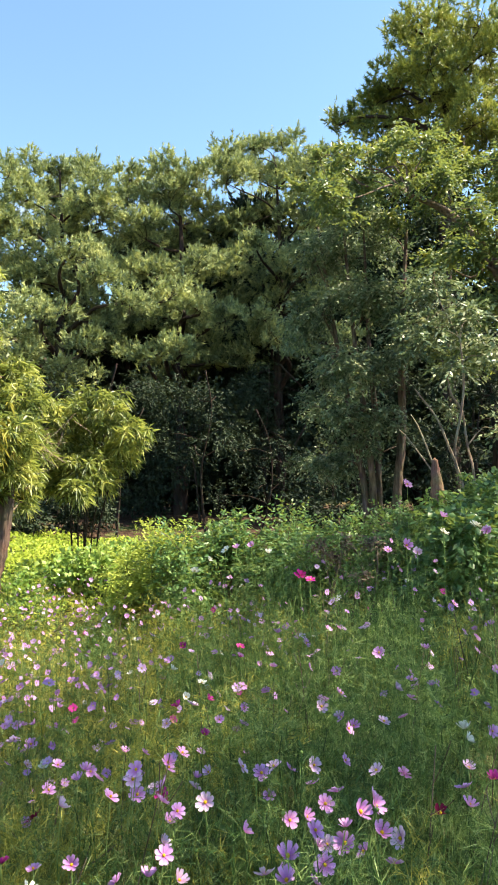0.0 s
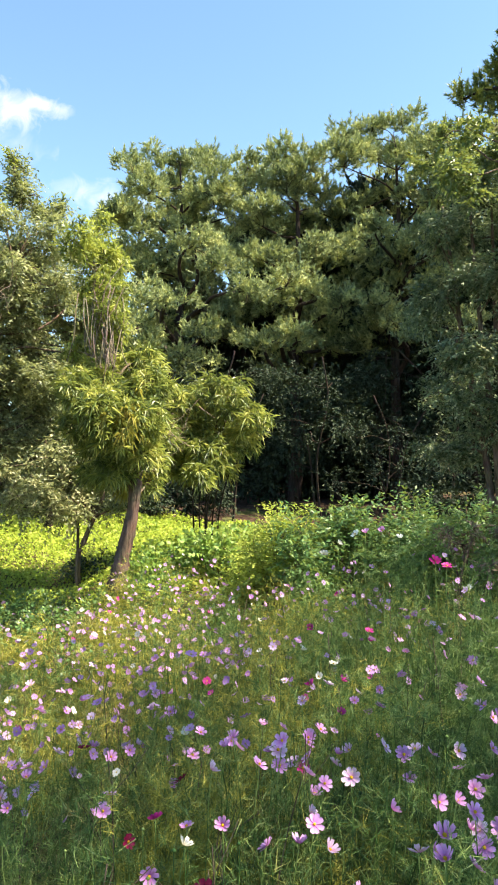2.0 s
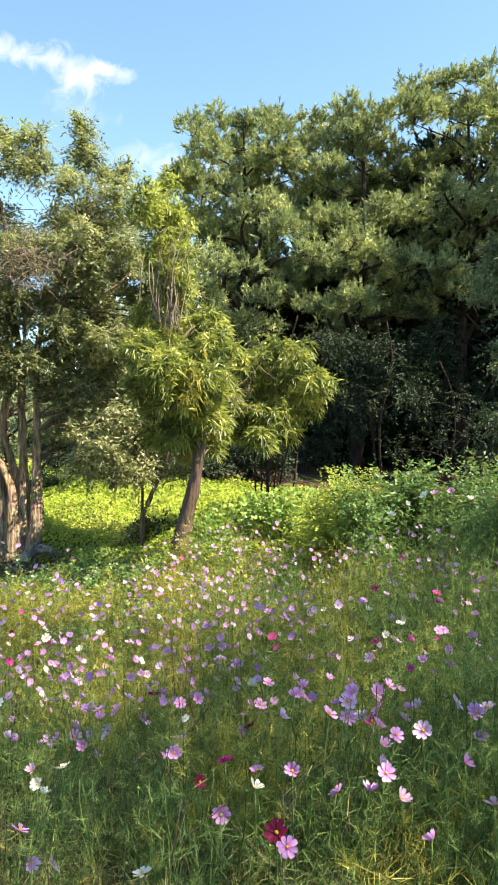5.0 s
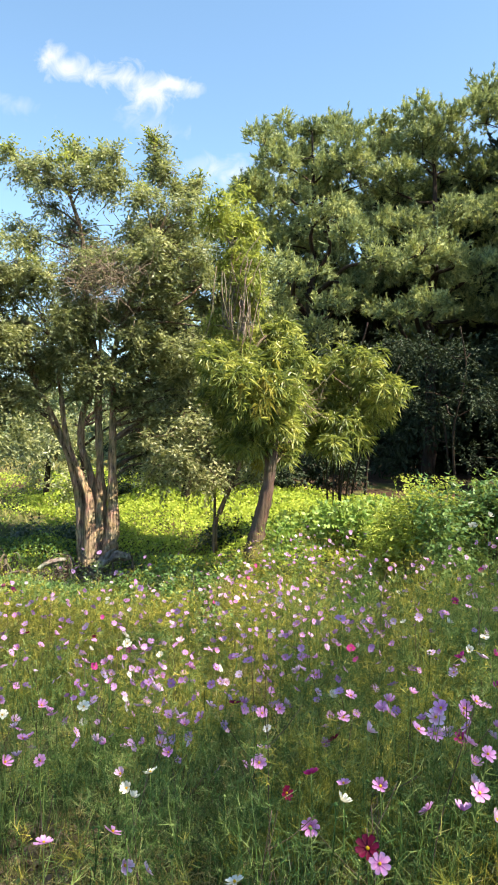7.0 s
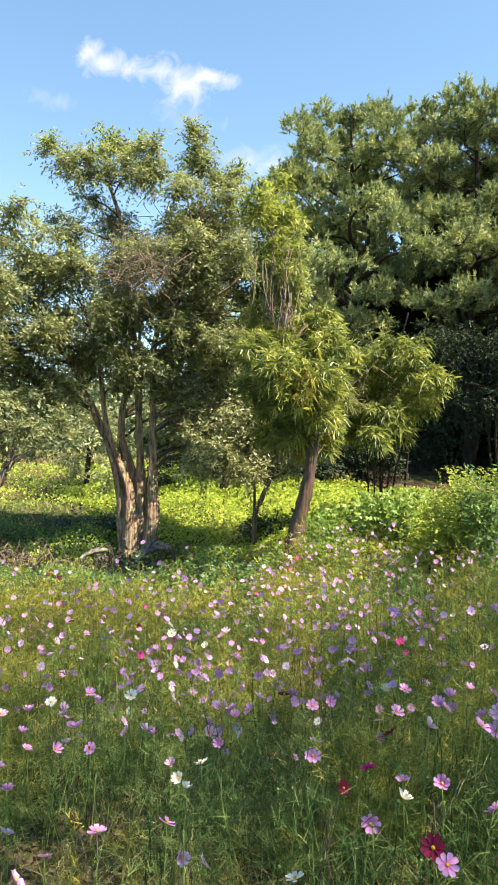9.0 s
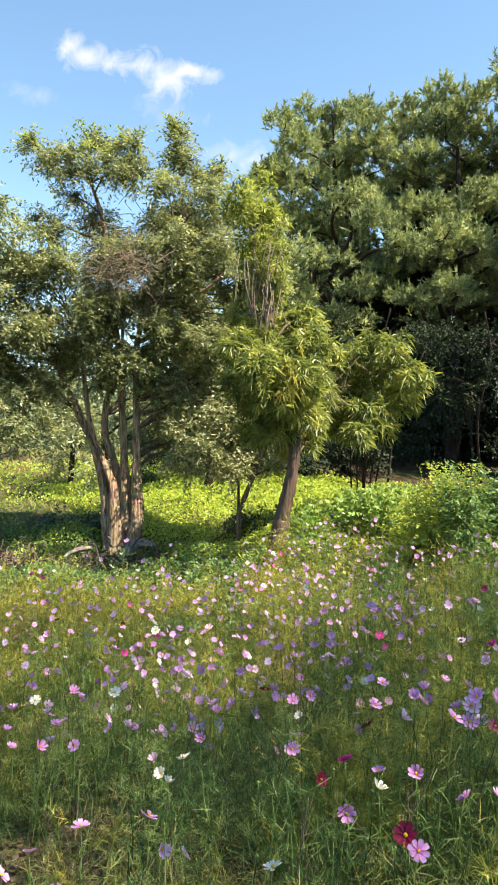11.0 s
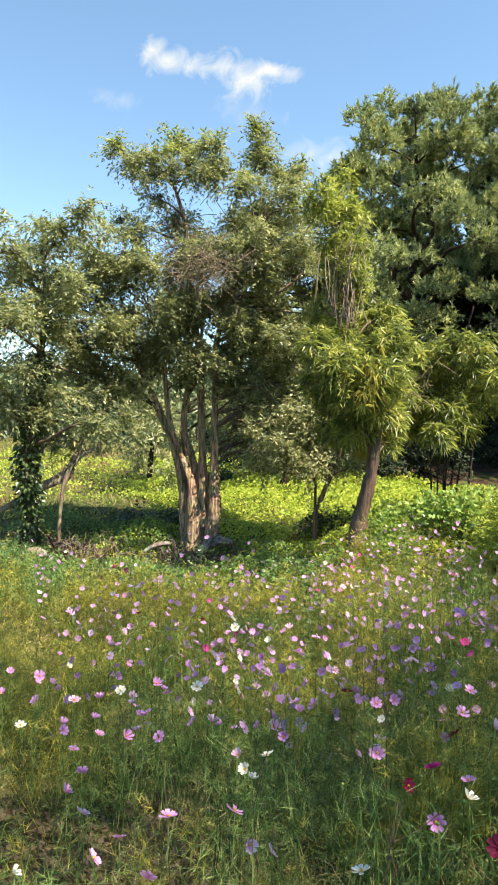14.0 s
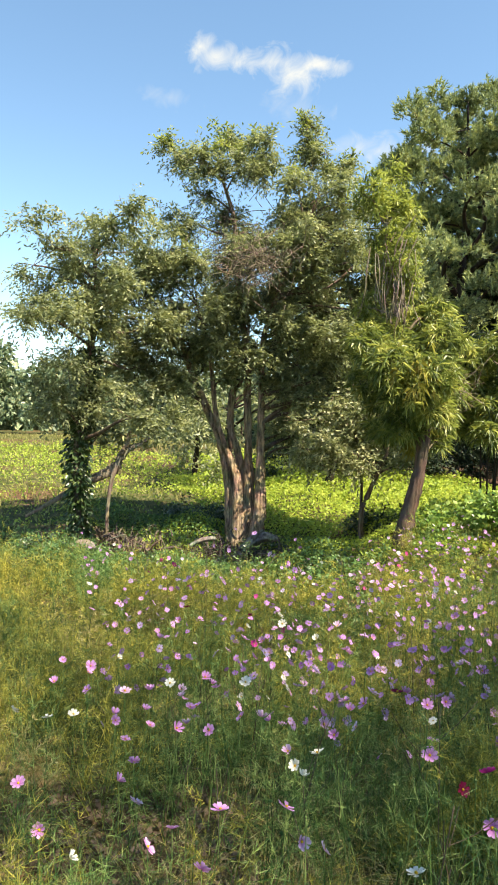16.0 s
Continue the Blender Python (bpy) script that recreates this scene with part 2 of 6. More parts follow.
M_TWIG = bark_material("twigs", (0.05, 0.036, 0.028), (0.20, 0.15, 0.11))
M_DEADTWIG = bark_material("dead_twigs", (0.06, 0.046, 0.038), (0.19, 0.15, 0.12))
M_DISC = leaf_material("flower_heart", [(0.40, 0.22, 0.01), (0.65, 0.42, 0.02)], 0.1, 0.7, 0.2, 60.0, shoots=60.0)
M_FAR = {
    "pink": leaf_material("far_pink_petals", [(0.36, 0.14, 0.40), (0.45, 0.23, 0.50), (0.52, 0.34, 0.58)], 0.3, 0.6, 0.2, 3.0, True, 0.0),
    "pale pink": leaf_material("far_pale_petals", [(0.40, 0.22, 0.45), (0.50, 0.34, 0.57), (0.58, 0.47, 0.65)], 0.3, 0.6, 0.2, 3.0, True, 0.0),
    "white": leaf_material("far_white_petals", [(0.5, 0.48, 0.45), (0.62, 0.61, 0.59)], 0.3, 0.6, 0.2, 3.0, True, 0.0),
    "magenta": leaf_material("far_magenta_petals", [(0.34, 0.02, 0.16), (0.48, 0.05, 0.28)], 0.3, 0.6, 0.2, 3.0, True, 0.0),
}
M_PETAL = {
    "pink": petal_material("pink_petals", (0.52, 0.17, 0.48), (0.62, 0.35, 0.66)),
    "pale pink": petal_material("pale_pink_petals", (0.58, 0.28, 0.50), (0.71, 0.54, 0.72)),
    "white": petal_material("white_petals", (0.74, 0.70, 0.56), (0.84, 0.82, 0.77)),
    "magenta": petal_material("magenta_petals", (0.34, 0.015, 0.14), (0.52, 0.04, 0.30)),
    "crimson": petal_material("crimson_petals", (0.13, 0.004, 0.03), (0.20, 0.006, 0.05)),
}


# ---- mesh tools ----
def smooth(a, b, x):
    k = np.clip((x - a) / (b - a), 0, 1)
    return k * k * (3 - 2 * k)


def ground_z(x, y):
    """Height of the ground: it falls from the mound towards the trees, and rises again to the wood."""
    x, y = np.asarray(x, float), np.asarray(y, float)
    side = -0.3 + 0.6 * smooth(-2.5, 1.5, x)
    dip = -0.3 * np.exp(-(((x + 6) / 2.2) ** 2 + ((y - 9) / 2.5) ** 2))
    rough = 0.03 * np.sin(x * 2.1 + 0.7) * np.sin(y * 1.7) + 0.02 * np.sin(x * 5.3) * np.sin(y * 4.7 + 1)
    bank = smooth(-5.0, -2.0, x)
    return side * (1 - smooth(5, 13, y)) + dip + bank * (0.5 * smooth(6.5, 10, y) - 0.42 * smooth(10.0, 14.5, y) + 0.35 * smooth(17, 26, y)) + (1 - bank) * 0.5 * smooth(9, 24, y) + rough


def mesh_data(name, verts, faces, mat, shade=False):
    """A mesh out of an array of places and arrays of corner numbers (all of one width, or a list of such arrays)."""
    me = bpy.data.meshes.new(name)
    faces = [f for f in (faces if isinstance(faces, list) else [faces]) if len(f)]
    verts = np.ascontiguousarray(verts, np.float32)
    loops = np.concatenate([f.ravel() for f in faces]).astype(np.int32)
    sizes = np.concatenate([np.full(len(f), f.shape[1]) for f in faces]).astype(np.int32)
    me.vertices.add(len(verts))
    me.vertices.foreach_set("co", verts.ravel())
    me.loops.add(len(loops))
    me.loops.foreach_set("vertex_index", loops)
    me.polygons.add(len(sizes))
    me.polygons.foreach_set("loop_start", np.concatenate([[0], np.cumsum(sizes)[:-1]]).astype(np.int32))
    me.polygons.foreach_set("loop_total", sizes)
    if shade:
        me.polygons.foreach_set("use_smooth", np.ones(len(sizes), bool))
    me.update(calc_edges=True)
    me.materials.append(mat)
    return me


def part(name, geo, mat, parent=None, label="", shade=False):
    ob = new(name, mesh_data(name, geo[0], geo[1], mat, shade))
    if parent is not None:
        ob.parent = parent
        ob.matrix_parent_inverse = Matrix.Translation(parent.location).inverted()
    if label:
        tagged(ob, label)
    return ob


def thing(name, place, label, category, group="", kind=""):
    ob = new(name)
    ob.location = place
    ob.empty_display_size = 0.2
    return tagged(ob, label, category, group, kind)


def joined(geos):
    """Several (verts, faces) as one."""
    vs, fs, n = [], {}, 0
    for v, f in geos:
        for a in f if isinstance(f, list) else [f]:
            if len(a):
                fs.setdefault(a.shape[1], []).append(a + n)
        vs.append(v)
        n += len(v)
    return np.concatenate(vs), [np.concatenate(a) for a in fs.values()]


def unit(v):
    return v / np.maximum(np.linalg.norm(v, axis=-1, keepdims=True), 1e-9)


def curve(points, steps):
    """Catmull-Rom through rows of any width."""
    p = np.asarray(points, float)
    p = np.concatenate([2 * p[:1] - p[1:2], p, 2 * p[-1:] - p[-2:-1]])
    out = []
    for i in range(1, len(p) - 2):
        for k in range(steps):
            u = k / steps
            a, b, c, d = p[i - 1:i + 3]
            out.append(0.5 * (2 * b + (c - a) * u + (2 * a - 5 * b + 4 * c - d) * u * u + (3 * b - a - 3 * c + d) * u ** 3))
    return np.array(out + [p[-2]])


def tube(points, seg=8, steps=4, knots=0.12, seed=0):
    """A tapering limb through rows of x, y, z, radius, with an uneven skin."""
    rng = np.random.default_rng(seed)
    c = curve(points, steps)
    r = np.maximum(c[:, 3], 0.0015)
    q = c[:, :3]
    tan = unit(np.gradient(q, axis=0))
    ref = np.where(np.abs(tan[:, 2:3]) > 0.9, [[1.0, 0, 0]], [[0, 0, 1.0]])
    a = unit(np.cross(tan, ref))
    b = np.cross(tan, a)
    ang = np.linspace(0, 2 * np.pi, seg, endpoint=False)
    wob = 1 + knots * (rng.random((len(q), seg)) - 0.5) * 2 + knots * np.sin(ang * 3 + rng.random() * 6)[None]
    ring = q[:, None] + (r[:, None] * wob)[..., None] * (np.cos(ang)[None, :, None] * a[:, None] + np.sin(ang)[None, :, None] * b[:, None])
    v = np.concatenate([ring.reshape(-1, 3), q[-1:] + tan[-1:] * r[-1]])
    i = np.arange(len(q) - 1)[:, None] * seg
    j = np.arange(seg)[None]
    k = (j + 1) % seg
    quads = np.stack([i + j, i + k, i + seg + k, i + seg + j], -1).reshape(-1, 4)
    last = (len(q) - 1) * seg
    cap = np.stack([last + np.arange(seg), last + (np.arange(seg) + 1) % seg, np.full(seg, len(v) - 1)], -1)
    return v, [quads, cap]


def leaves(at, way, length, width, rng, fold=0.25, droop=0.15, level=0.0):
    """One folded leaf of two faces at each place."""
    n = len(at)
    a = unit(way)
    s = unit(np.cross(a, rng.normal(size=(n, 3)) * (1 - 0.5 * level) + [0, 0, 1.6 * level]))
    up = np.cross(a, s)
    L = (length * rng.uniform(0.65, 1.25, n))[:, None]
    W = (width * rng.uniform(0.7, 1.25, n))[:, None]
    mid = at + a * L * 0.42
    tip = at + a * L - np.array([0, 0, 1.0]) * L * droop
    v = np.stack([at, mid + s * W / 2 + up * W * fold, tip, mid - s * W / 2 + up * W * fold], 1).reshape(-1, 3)
    i = np.arange(n)[:, None] * 4
    return v, np.concatenate([i + [[0, 1, 2]], i + [[0, 2, 3]]])


def blades(at, way, length, width, rng, bend=0.5):
    """Long bent blades of three faces, each a strip that narrows to its tip."""
    n = len(at)
    a = unit(way)
    flat = rng.normal(size=(n, 3))
    s = unit(np.cross(a, flat))
    L = (length * rng.uniform(0.6, 1.3, n))[:, None] if np.isscalar(length) else length[:, None]
    W = (width * rng.uniform(0.7, 1.3, n))[:, None]
    fall = np.cross(s, a) * rng.choice([-1, 1], n)[:, None] * bend * rng.uniform(0.2, 1.0, n)[:, None]
    mid = at + a * L * 0.55 + fall * L * 0.14
    tip = at + a * L * 0.96 + fall * L * 0.5 - np.array([0, 0, 1.0]) * L * bend * 0.18
    v = np.stack([at - s * W / 2, at + s * W / 2, mid - s * W * 0.42, mid + s * W * 0.42, tip], 1).reshape(-1, 3)
    i = np.arange(n)[:, None] * 5
    return v, [i + [[0, 1, 3, 2]], i + [[2, 3, 4]]]


def arcs(at, way, length, width, rng, bend=0.8):
    """Grass blades of four lengths that arch over under their own weight."""
    n = len(at)
    a = unit(way)
    s = unit(np.cross(a, [0, 0, 1.0]) + rng.normal(size=(n, 3)) * 0.15)
    out = unit(a * [1, 1, 0] + rng.normal(size=(n, 3)) * [0.3, 0.3, 0])
    b = (bend * rng.uniform(0.3, 1.2, n))[:, None]
    rows_ = []
    for u, w in ((0, 1.0), (0.3, 0.95), (0.6, 0.75), (0.85, 0.45)):
        c = at + (a * u + out * b * u * u * 0.7 - np.array([0, 0, 1.0]) * b * u * u * u * 0.75) * length[:, None]
        rows_ += [c - s * width * w / 2, c + s * width * w / 2]
    rows_.append(at + (a + out * b * 0.75 - np.array([0, 0, 1.0]) * b * 0.85) * length[:, None])
    i = np.arange(n)[:, None] * 9
    return np.stack(rows_, 1).reshape(-1, 3), [np.concatenate([i + [[k, k + 1, k + 3, k + 2]] for k in (0, 2, 4)]), i + [[6, 7, 8]]]


def in_clump(n, c, r, rng, flat=0.8, shell=0.55):
    """Places inside a lumpy ellipsoid, more of them near its skin, and the way out from its heart."""
    d = unit(rng.normal(size=(n, 3)))
    lump = 1 + 0.28 * np.sin(d[:, 0] * 5 + c[0] * 7) * np.sin(d[:, 1] * 6 + c[1] * 5) + 0.2 * np.sin(d[:, 2] * 7 + c[2] * 3)
    k = rng.random(n) ** shell * lump * r
    p = np.asarray(c)[None] + d * k[:, None] * np.array([1, 1, flat])
    return p, d


def nearest_on(stem, c):
    """The point of a stem from which a branch to c would leave: below c, and close."""
    s = curve(stem, 4)
    cost = np.linalg.norm(s[:, :3] - c, axis=1) + 1.2 * np.maximum(s[:, 2] - (c[2] - 0.25), 0) - 0.15 * s[:, 2]
    cost[: max(1, len(s) // 5)] += 3
    return s[np.argmin(cost)]


def branch_to(stem, clump, rng, thick=0.4):
    """A limb from the stem into the heart of a clump, sagging and kinked."""
    c = np.array(clump[:3])
    o = nearest_on(stem, c)
    far = np.linalg.norm(c - o[:3])
    r0 = min(o[3] * 0.7, 0.012 + far * 0.018 * (thick / 0.4))
    m1 = o[:3] + (c - o[:3]) * 0.35 + rng.normal(size=3) * far * 0.06 + [0, 0, far * 0.06]
    m2 = o[:3] + (c - o[:3]) * 0.7 + rng.normal(size=3) * far * 0.06 + [0, 0, far * 0.05]
    return [(*o[:3], r0), (*m1, r0 * 0.75), (*m2, r0 * 0.55), (*c, r0 * 0.3)]


def twigs(c, r, n, rng, thick=0.006):
    out = []
    for _ in range(n):
        d = unit(rng.normal(size=3) + [0, 0, 0.3])
        e = np.asarray(c) + d * r * rng.uniform(0.7, 1.05)
        m = (np.asarray(c) + e) / 2 + rng.normal(size=3) * r * 0.12
        out.append(tube([(*c, thick), (*m, thick * 0.7), (*e, thick * 0.3)], 4, 2, 0.0))
    return out


def thicken(clumps, times, deep, rng):
    """The clumps, with fainter ones added round and behind them to fill the crown."""
    out = list(clumps)
    for x, y, z, r in clumps:
        for _ in range(times):
            out.append((x + rng.normal() * r * 0.6, y + rng.uniform(-0.3, 1.0) * deep, z + rng.normal() * r * 0.5, r * rng.uniform(0.7, 1.0)))
    return out


def lumpy(clumps, times, rng, share=0.55, flat=0.6):
    """Each clump broken up into smaller ones about its heart."""
    out = []
    for x, y, z, r in clumps:
        d = unit(rng.normal(size=(times, 3)) + [0, -0.25, 0.25]) * r * 0.72 * rng.uniform(0.75, 1.15, (times, 1))
        out += [(x + e[0], y + e[1], z + e[2] * flat, r * share * rng.uniform(0.75, 1.2)) for e in d]
    return out


def grow(name, place, label, category, stems, clumps, mats, rng, leaf, count, group="", bark_label="", twig_n=5, fill=0, deep=0.8, flat=0.8, lumps=0, shell=0.55):
    """A tree: its stems, its limbs and a crown of leaves about the ends of the limbs. leaf: function of places and ways."""
    root = thing(name, place, label, category, group)
    for k, s in enumerate(stems):
        part("trunk" if len(stems) == 1 else "stem", tube(s, 14, 6, 0.2, k), mats[0], root, bark_label, True)
    crown = []
    for c in clumps:
        best = min(stems, key=lambda s: np.linalg.norm(nearest_on(s, np.array(c[:3]))[:3] - np.array(c[:3])))
        part("limb", joined([tube(branch_to(best, c, rng), 6, 3, 0.08)] + twigs(c[:3], c[3], twig_n, rng)), mats[1], root, "", True)
    heads = thicken(clumps, fill, deep, rng)
    for c in lumpy(heads, lumps, rng) if lumps else heads:
        p, d = in_clump(int(count * (c[3] / 0.45) ** 2), c[:3], c[3], rng, flat, shell)
        crown.append(leaf(p, d, rng))
    part("crown", joined(crown), mats[2], root)
    return root


def broad_leaf(length=0.085, width=0.04, hang=0.35):
    def make(p, d, rng):
        w = d + rng.normal(size=d.shape) * 0.8 + [0, 0, -hang]
        return leaves(p, w, length, width, rng)
    return make


def lance_tuft(length=0.2, width=0.024, per=9, hang=0.5):
    """Rosettes of long leaves that spread from the twig ends like the rays of a star and hang at their tips."""
    def make(p, d, rng):
        n = len(p)
        axis = unit(d * [1, 1, 0.7] + [0, 0, 0.35] + rng.normal(size=d.shape) * 0.3)
        u = unit(np.cross(axis, rng.normal(size=d.shape)))
        v = np.cross(axis, u)
        a = (np.tile(np.arange(per) * 2 * np.pi / per, n) + rng.normal(size=n * per) * 0.2)[:, None]
        tilt = rng.uniform(0.75, 1.55, n * per)[:, None]
        A, U, V = (np.repeat(k, per, 0) for k in (axis, u, v))
        w = A * np.cos(tilt) + (U * np.cos(a) + V * np.sin(a)) * np.sin(tilt) + [0, 0, -hang * 0.4]
        size = length * np.repeat(rng.uniform(0.7, 1.2, n), per)
        return leaves(np.repeat(p, per, 0) + unit(w) * 0.012, w, size, width, rng, 0.2, hang, 0.85)
    return make


def leaf_spray(length=0.085, width=0.036, per=14, long=0.42, hang=0.1):
    """Leafy twig ends: leaves in two rows along a twig that arches outwards."""
    def make(p, d, rng):
        n = 2 * len(p) // per + 1
        p, d = p[:n], d[:n]
        axis = unit(d * [1, 1, 0.6] + rng.normal(size=d.shape) * 0.45 + [0, 0, 0.1 - hang])
        side = unit(np.cross(axis, [0, 0, 1.0] + rng.normal(size=d.shape) * 0.35))
        u = np.tile(np.linspace(0.05, 1, per), n)[:, None]
        s = np.tile(np.where(np.arange(per) % 2, 1.0, -1.0), n)[:, None]
        far = np.repeat(long * rng.uniform(0.6, 1.25, n), per)[:, None]
        P, A, S = np.repeat(p, per, 0), np.repeat(axis, per, 0), np.repeat(side, per, 0)
        at = P + A * far * (u - 0.45) - np.array([0, 0, 1.0]) * far * 0.3 * u * u + rng.normal(size=P.shape) * 0.012
        way = A * 0.75 + S * s * 0.85 + rng.normal(size=P.shape) * 0.28 + [0, 0, -0.2]
        return leaves(at, way, length, width, rng, 0.2, 0.12, 0.7)
    return make


def candles(p, axis, rng, length=0.17, width=0.042, per=21, long=0.26):
    """Pine shoots: brushes set with needles all along an axis."""
    n = len(p) * per
    A = np.repeat(axis, per, 0)
    u = rng.random((n, 1))
    P = np.repeat(p, per, 0) + A * u * long * np.repeat(rng.uniform(0.6, 1.3, len(p)), per)[:, None]
    w = unit(A * (0.6 + 0.5 * u) + rng.normal(size=A.shape) * 0.55)
    s = unit(np.cross(w, rng.normal(size=(n, 3)))) * width / 2
    v = np.stack([P - s, P + s, P + w * length * rng.uniform(0.7, 1.2, n)[:, None]], 1).reshape(-1, 3)
    return v, np.arange(n * 3).reshape(-1, 3)


def needle_pads(c, r, rng, pads=5, thick=34, **kind):
    """A pine bough: flat pads of upright shoots, one above and beside the other, with gaps between."""
    out = []
    for k in range(pads):
        a = 2 * np.pi * (k + rng.random() * 0.7) / pads
        far = r * rng.uniform(0.3, 0.85)
        o = np.array([c[0] + math.cos(a) * far, c[1] + math.sin(a) * far, c[2] + rng.uniform(-0.45, 0.4) * r])
        q = r * rng.uniform(0.38, 0.6)
        m = int(thick * (q / 0.5) ** 2) + 4
        t, k_ = rng.uniform(0, 2 * np.pi, m), np.sqrt(rng.random(m))
        stretch = rng.uniform(0.75, 1.3)
        side = np.stack([np.cos(t) * stretch, np.sin(t), np.zeros(m)], -1)
        p = o + side * (k_ * q)[:, None] + np.stack([np.zeros(m), np.zeros(m), q * 0.75 * (1 - k_ * k_) + rng.normal(size=m) * 0.07], -1)
        lead = p[: max(1, m // 9)] + [0, 0, 0.1]
        out.append(candles(lead, unit(rng.normal(size=lead.shape) * 0.12 + [0, 0, 1]), rng, 0.17, 0.042, 26, 0.42))
        out.append(candles(p, unit(side * (1.0 * k_)[:, None] + [0.05, 0, 0.65] + rng.normal(size=(m, 3)) * 0.22), rng, **kind))
    return out


# ---- ground and sky ----
def ground():
    edge = np.concatenate([-np.geomspace(1500, 12, 26), np.linspace(-11.6, 11.6, 100), np.geomspace(12, 1500, 26)])
    ey = np.concatenate([-np.geomspace(1500, 6, 20), np.linspace(-5.6, 26, 130), np.geomspace(26.5, 1500, 24)])
    x, y = np.meshgrid(edge, ey)
    z = ground_z(x, y)
    w = len(edge)
    i = (np.arange(len(ey) - 1)[:, None] * w + np.arange(w - 1)[None]).ravel()
    part_ = part("ground", (np.stack([x, y, z], -1).reshape(-1, 3), np.stack([i, i + 1, i + w + 1, i + w], -1)), M_GROUND, None, "", True)
    tagged(part_, "uneven meadow soil with grass and dry litter", "ground", "", "structure")


ground()


def forest_floor():
    """Needle litter under the pines, a thin uneven sheet over the soil."""
    u, v = np.meshgrid(np.linspace(0, 1, 70), np.linspace(0, 1, 24))
    x = -14 + 26 * u
    y = 15.2 + 0.9 * np.sin(u * 9) + 0.12 * (x + 4) * 0.4 + v * 24
    z = ground_z(x, y) + 0.02 + 0.05 * np.sin(x * 2.3) * np.sin(y * 1.9) ** 2
    i = (np.arange(23)[:, None] * 70 + np.arange(69)[None]).ravel()
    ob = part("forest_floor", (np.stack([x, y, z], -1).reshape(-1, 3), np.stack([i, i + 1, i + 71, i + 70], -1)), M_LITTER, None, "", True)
    tagged(ob, "red-brown pine litter with the shade of the wood put into its colour", "forest floor", "", "structure")


forest_floor()


def cloud(place, wide, high, label, mat):
    u, v = np.meshgrid(np.linspace(-1, 1, 25), np.linspace(-1, 1, 13))
    eye = Vector((0, 0, 1.6))
    z_ = (eye - Vector(place)).normalized()
    x_ = Vector((0, 0, 1)).cross(z_).normalized()
    y_ = z_.cross(x_)
    bulge = (1 - u * u) * (1 - v * v) * high * 0.2
    ob = new("cloud", mesh_data("cloud", np.stack([u * wide / 2, v * high / 2, bulge], -1).reshape(-1, 3),
                                np.stack([(i := (np.arange(12)[:, None] * 25 + np.arange(24)[None]).ravel()), i + 1, i + 26, i + 25], -1), mat, True))
    ob.matrix_world = Matrix.Translation(place) @ Matrix((x_, y_, z_)).transposed().to_4x4()
    ob.visible_shadow = False
    tagged(ob, label, "cloud", "clouds", "structure")


cloud((-309, 519, 309), 152, 54, "ragged white fair-weather cloud in blue sky", M_CLOUD)
cloud((-291, 546, 280), 70, 40, "small white wisp of cloud", M_WISP)
cloud((-383, 485, 283), 60, 24, "faint wisp of cloud", M_WISP)
cloud((-230, 590, 247), 110, 44, "low white cloud behind the trees", M_PUFF)
cloud((212, 556, 344), 90, 60, "white cloud behind the tall pine", M_PUFF)

# ---- trees ----
BROAD_TOP = [(-7.23, 8.72, 5.88, 0.20), (-7.31, 9.22, 5.70, 0.38), (-6.59, 8.75, 5.56, 0.36), (-6.76, 9.61, 6.16, 0.36), (-6.25, 9.18, 5.52, 0.41), (-5.98, 9.48, 5.93, 0.34), (-6.05, 9.90, 5.64, 0.41), (-5.36, 9.80, 6.25, 0.32), (-5.29, 10.00, 5.82, 0.38), (-5.27, 9.42, 5.28, 0.38), (-5.12, 10.30, 5.63, 0.34), (-4.79, 10.21, 5.64, 0.25), (-6.88, 8.76, 4.70, 0.36), (-6.71, 9.44, 5.00, 0.38), (-6.70, 8.86, 5.10, 0.23)]
BROAD_MID = [(-7.11, 8.25, 3.92, 0.43), (-6.75, 8.62, 3.96, 0.50), (-6.77, 9.74, 4.39, 0.50), (-5.63, 8.92, 4.18, 0.50), (-5.67, 9.95, 4.69, 0.50), (-5.37, 10.36, 4.99, 0.45), (-4.69, 9.60, 4.91, 0.41), (-4.50, 9.43, 4.26, 0.45), (-5.11, 9.58, 4.02, 0.52), (-5.97, 9.90, 3.71, 0.52), (-6.34, 9.48, 3.29, 0.52), (-6.44, 8.52, 3.28, 0.54), (-7.15, 8.62, 3.21, 0.52), (-5.32, 10.26, 3.55, 0.50), (-5.59, 9.63, 3.01, 0.54), (-7.29, 8.97, 2.72, 0.50), (-7.12, 9.84, 2.81, 0.45), (-6.36, 9.72, 2.69, 0.45), (-5.13, 10.05, 2.58, 0.42), (-4.70, 9.60, 2.97, 0.36), (-5.73, 9.69, 2.20, 0.3), (-5.47, 9.87, 2.05, 0.43), (-5.94, 10.40, 1.50, 0.36), (-5.58, 10.35, 1.23, 0.29), (-6.79, 8.63, 2.15, 0.36)]
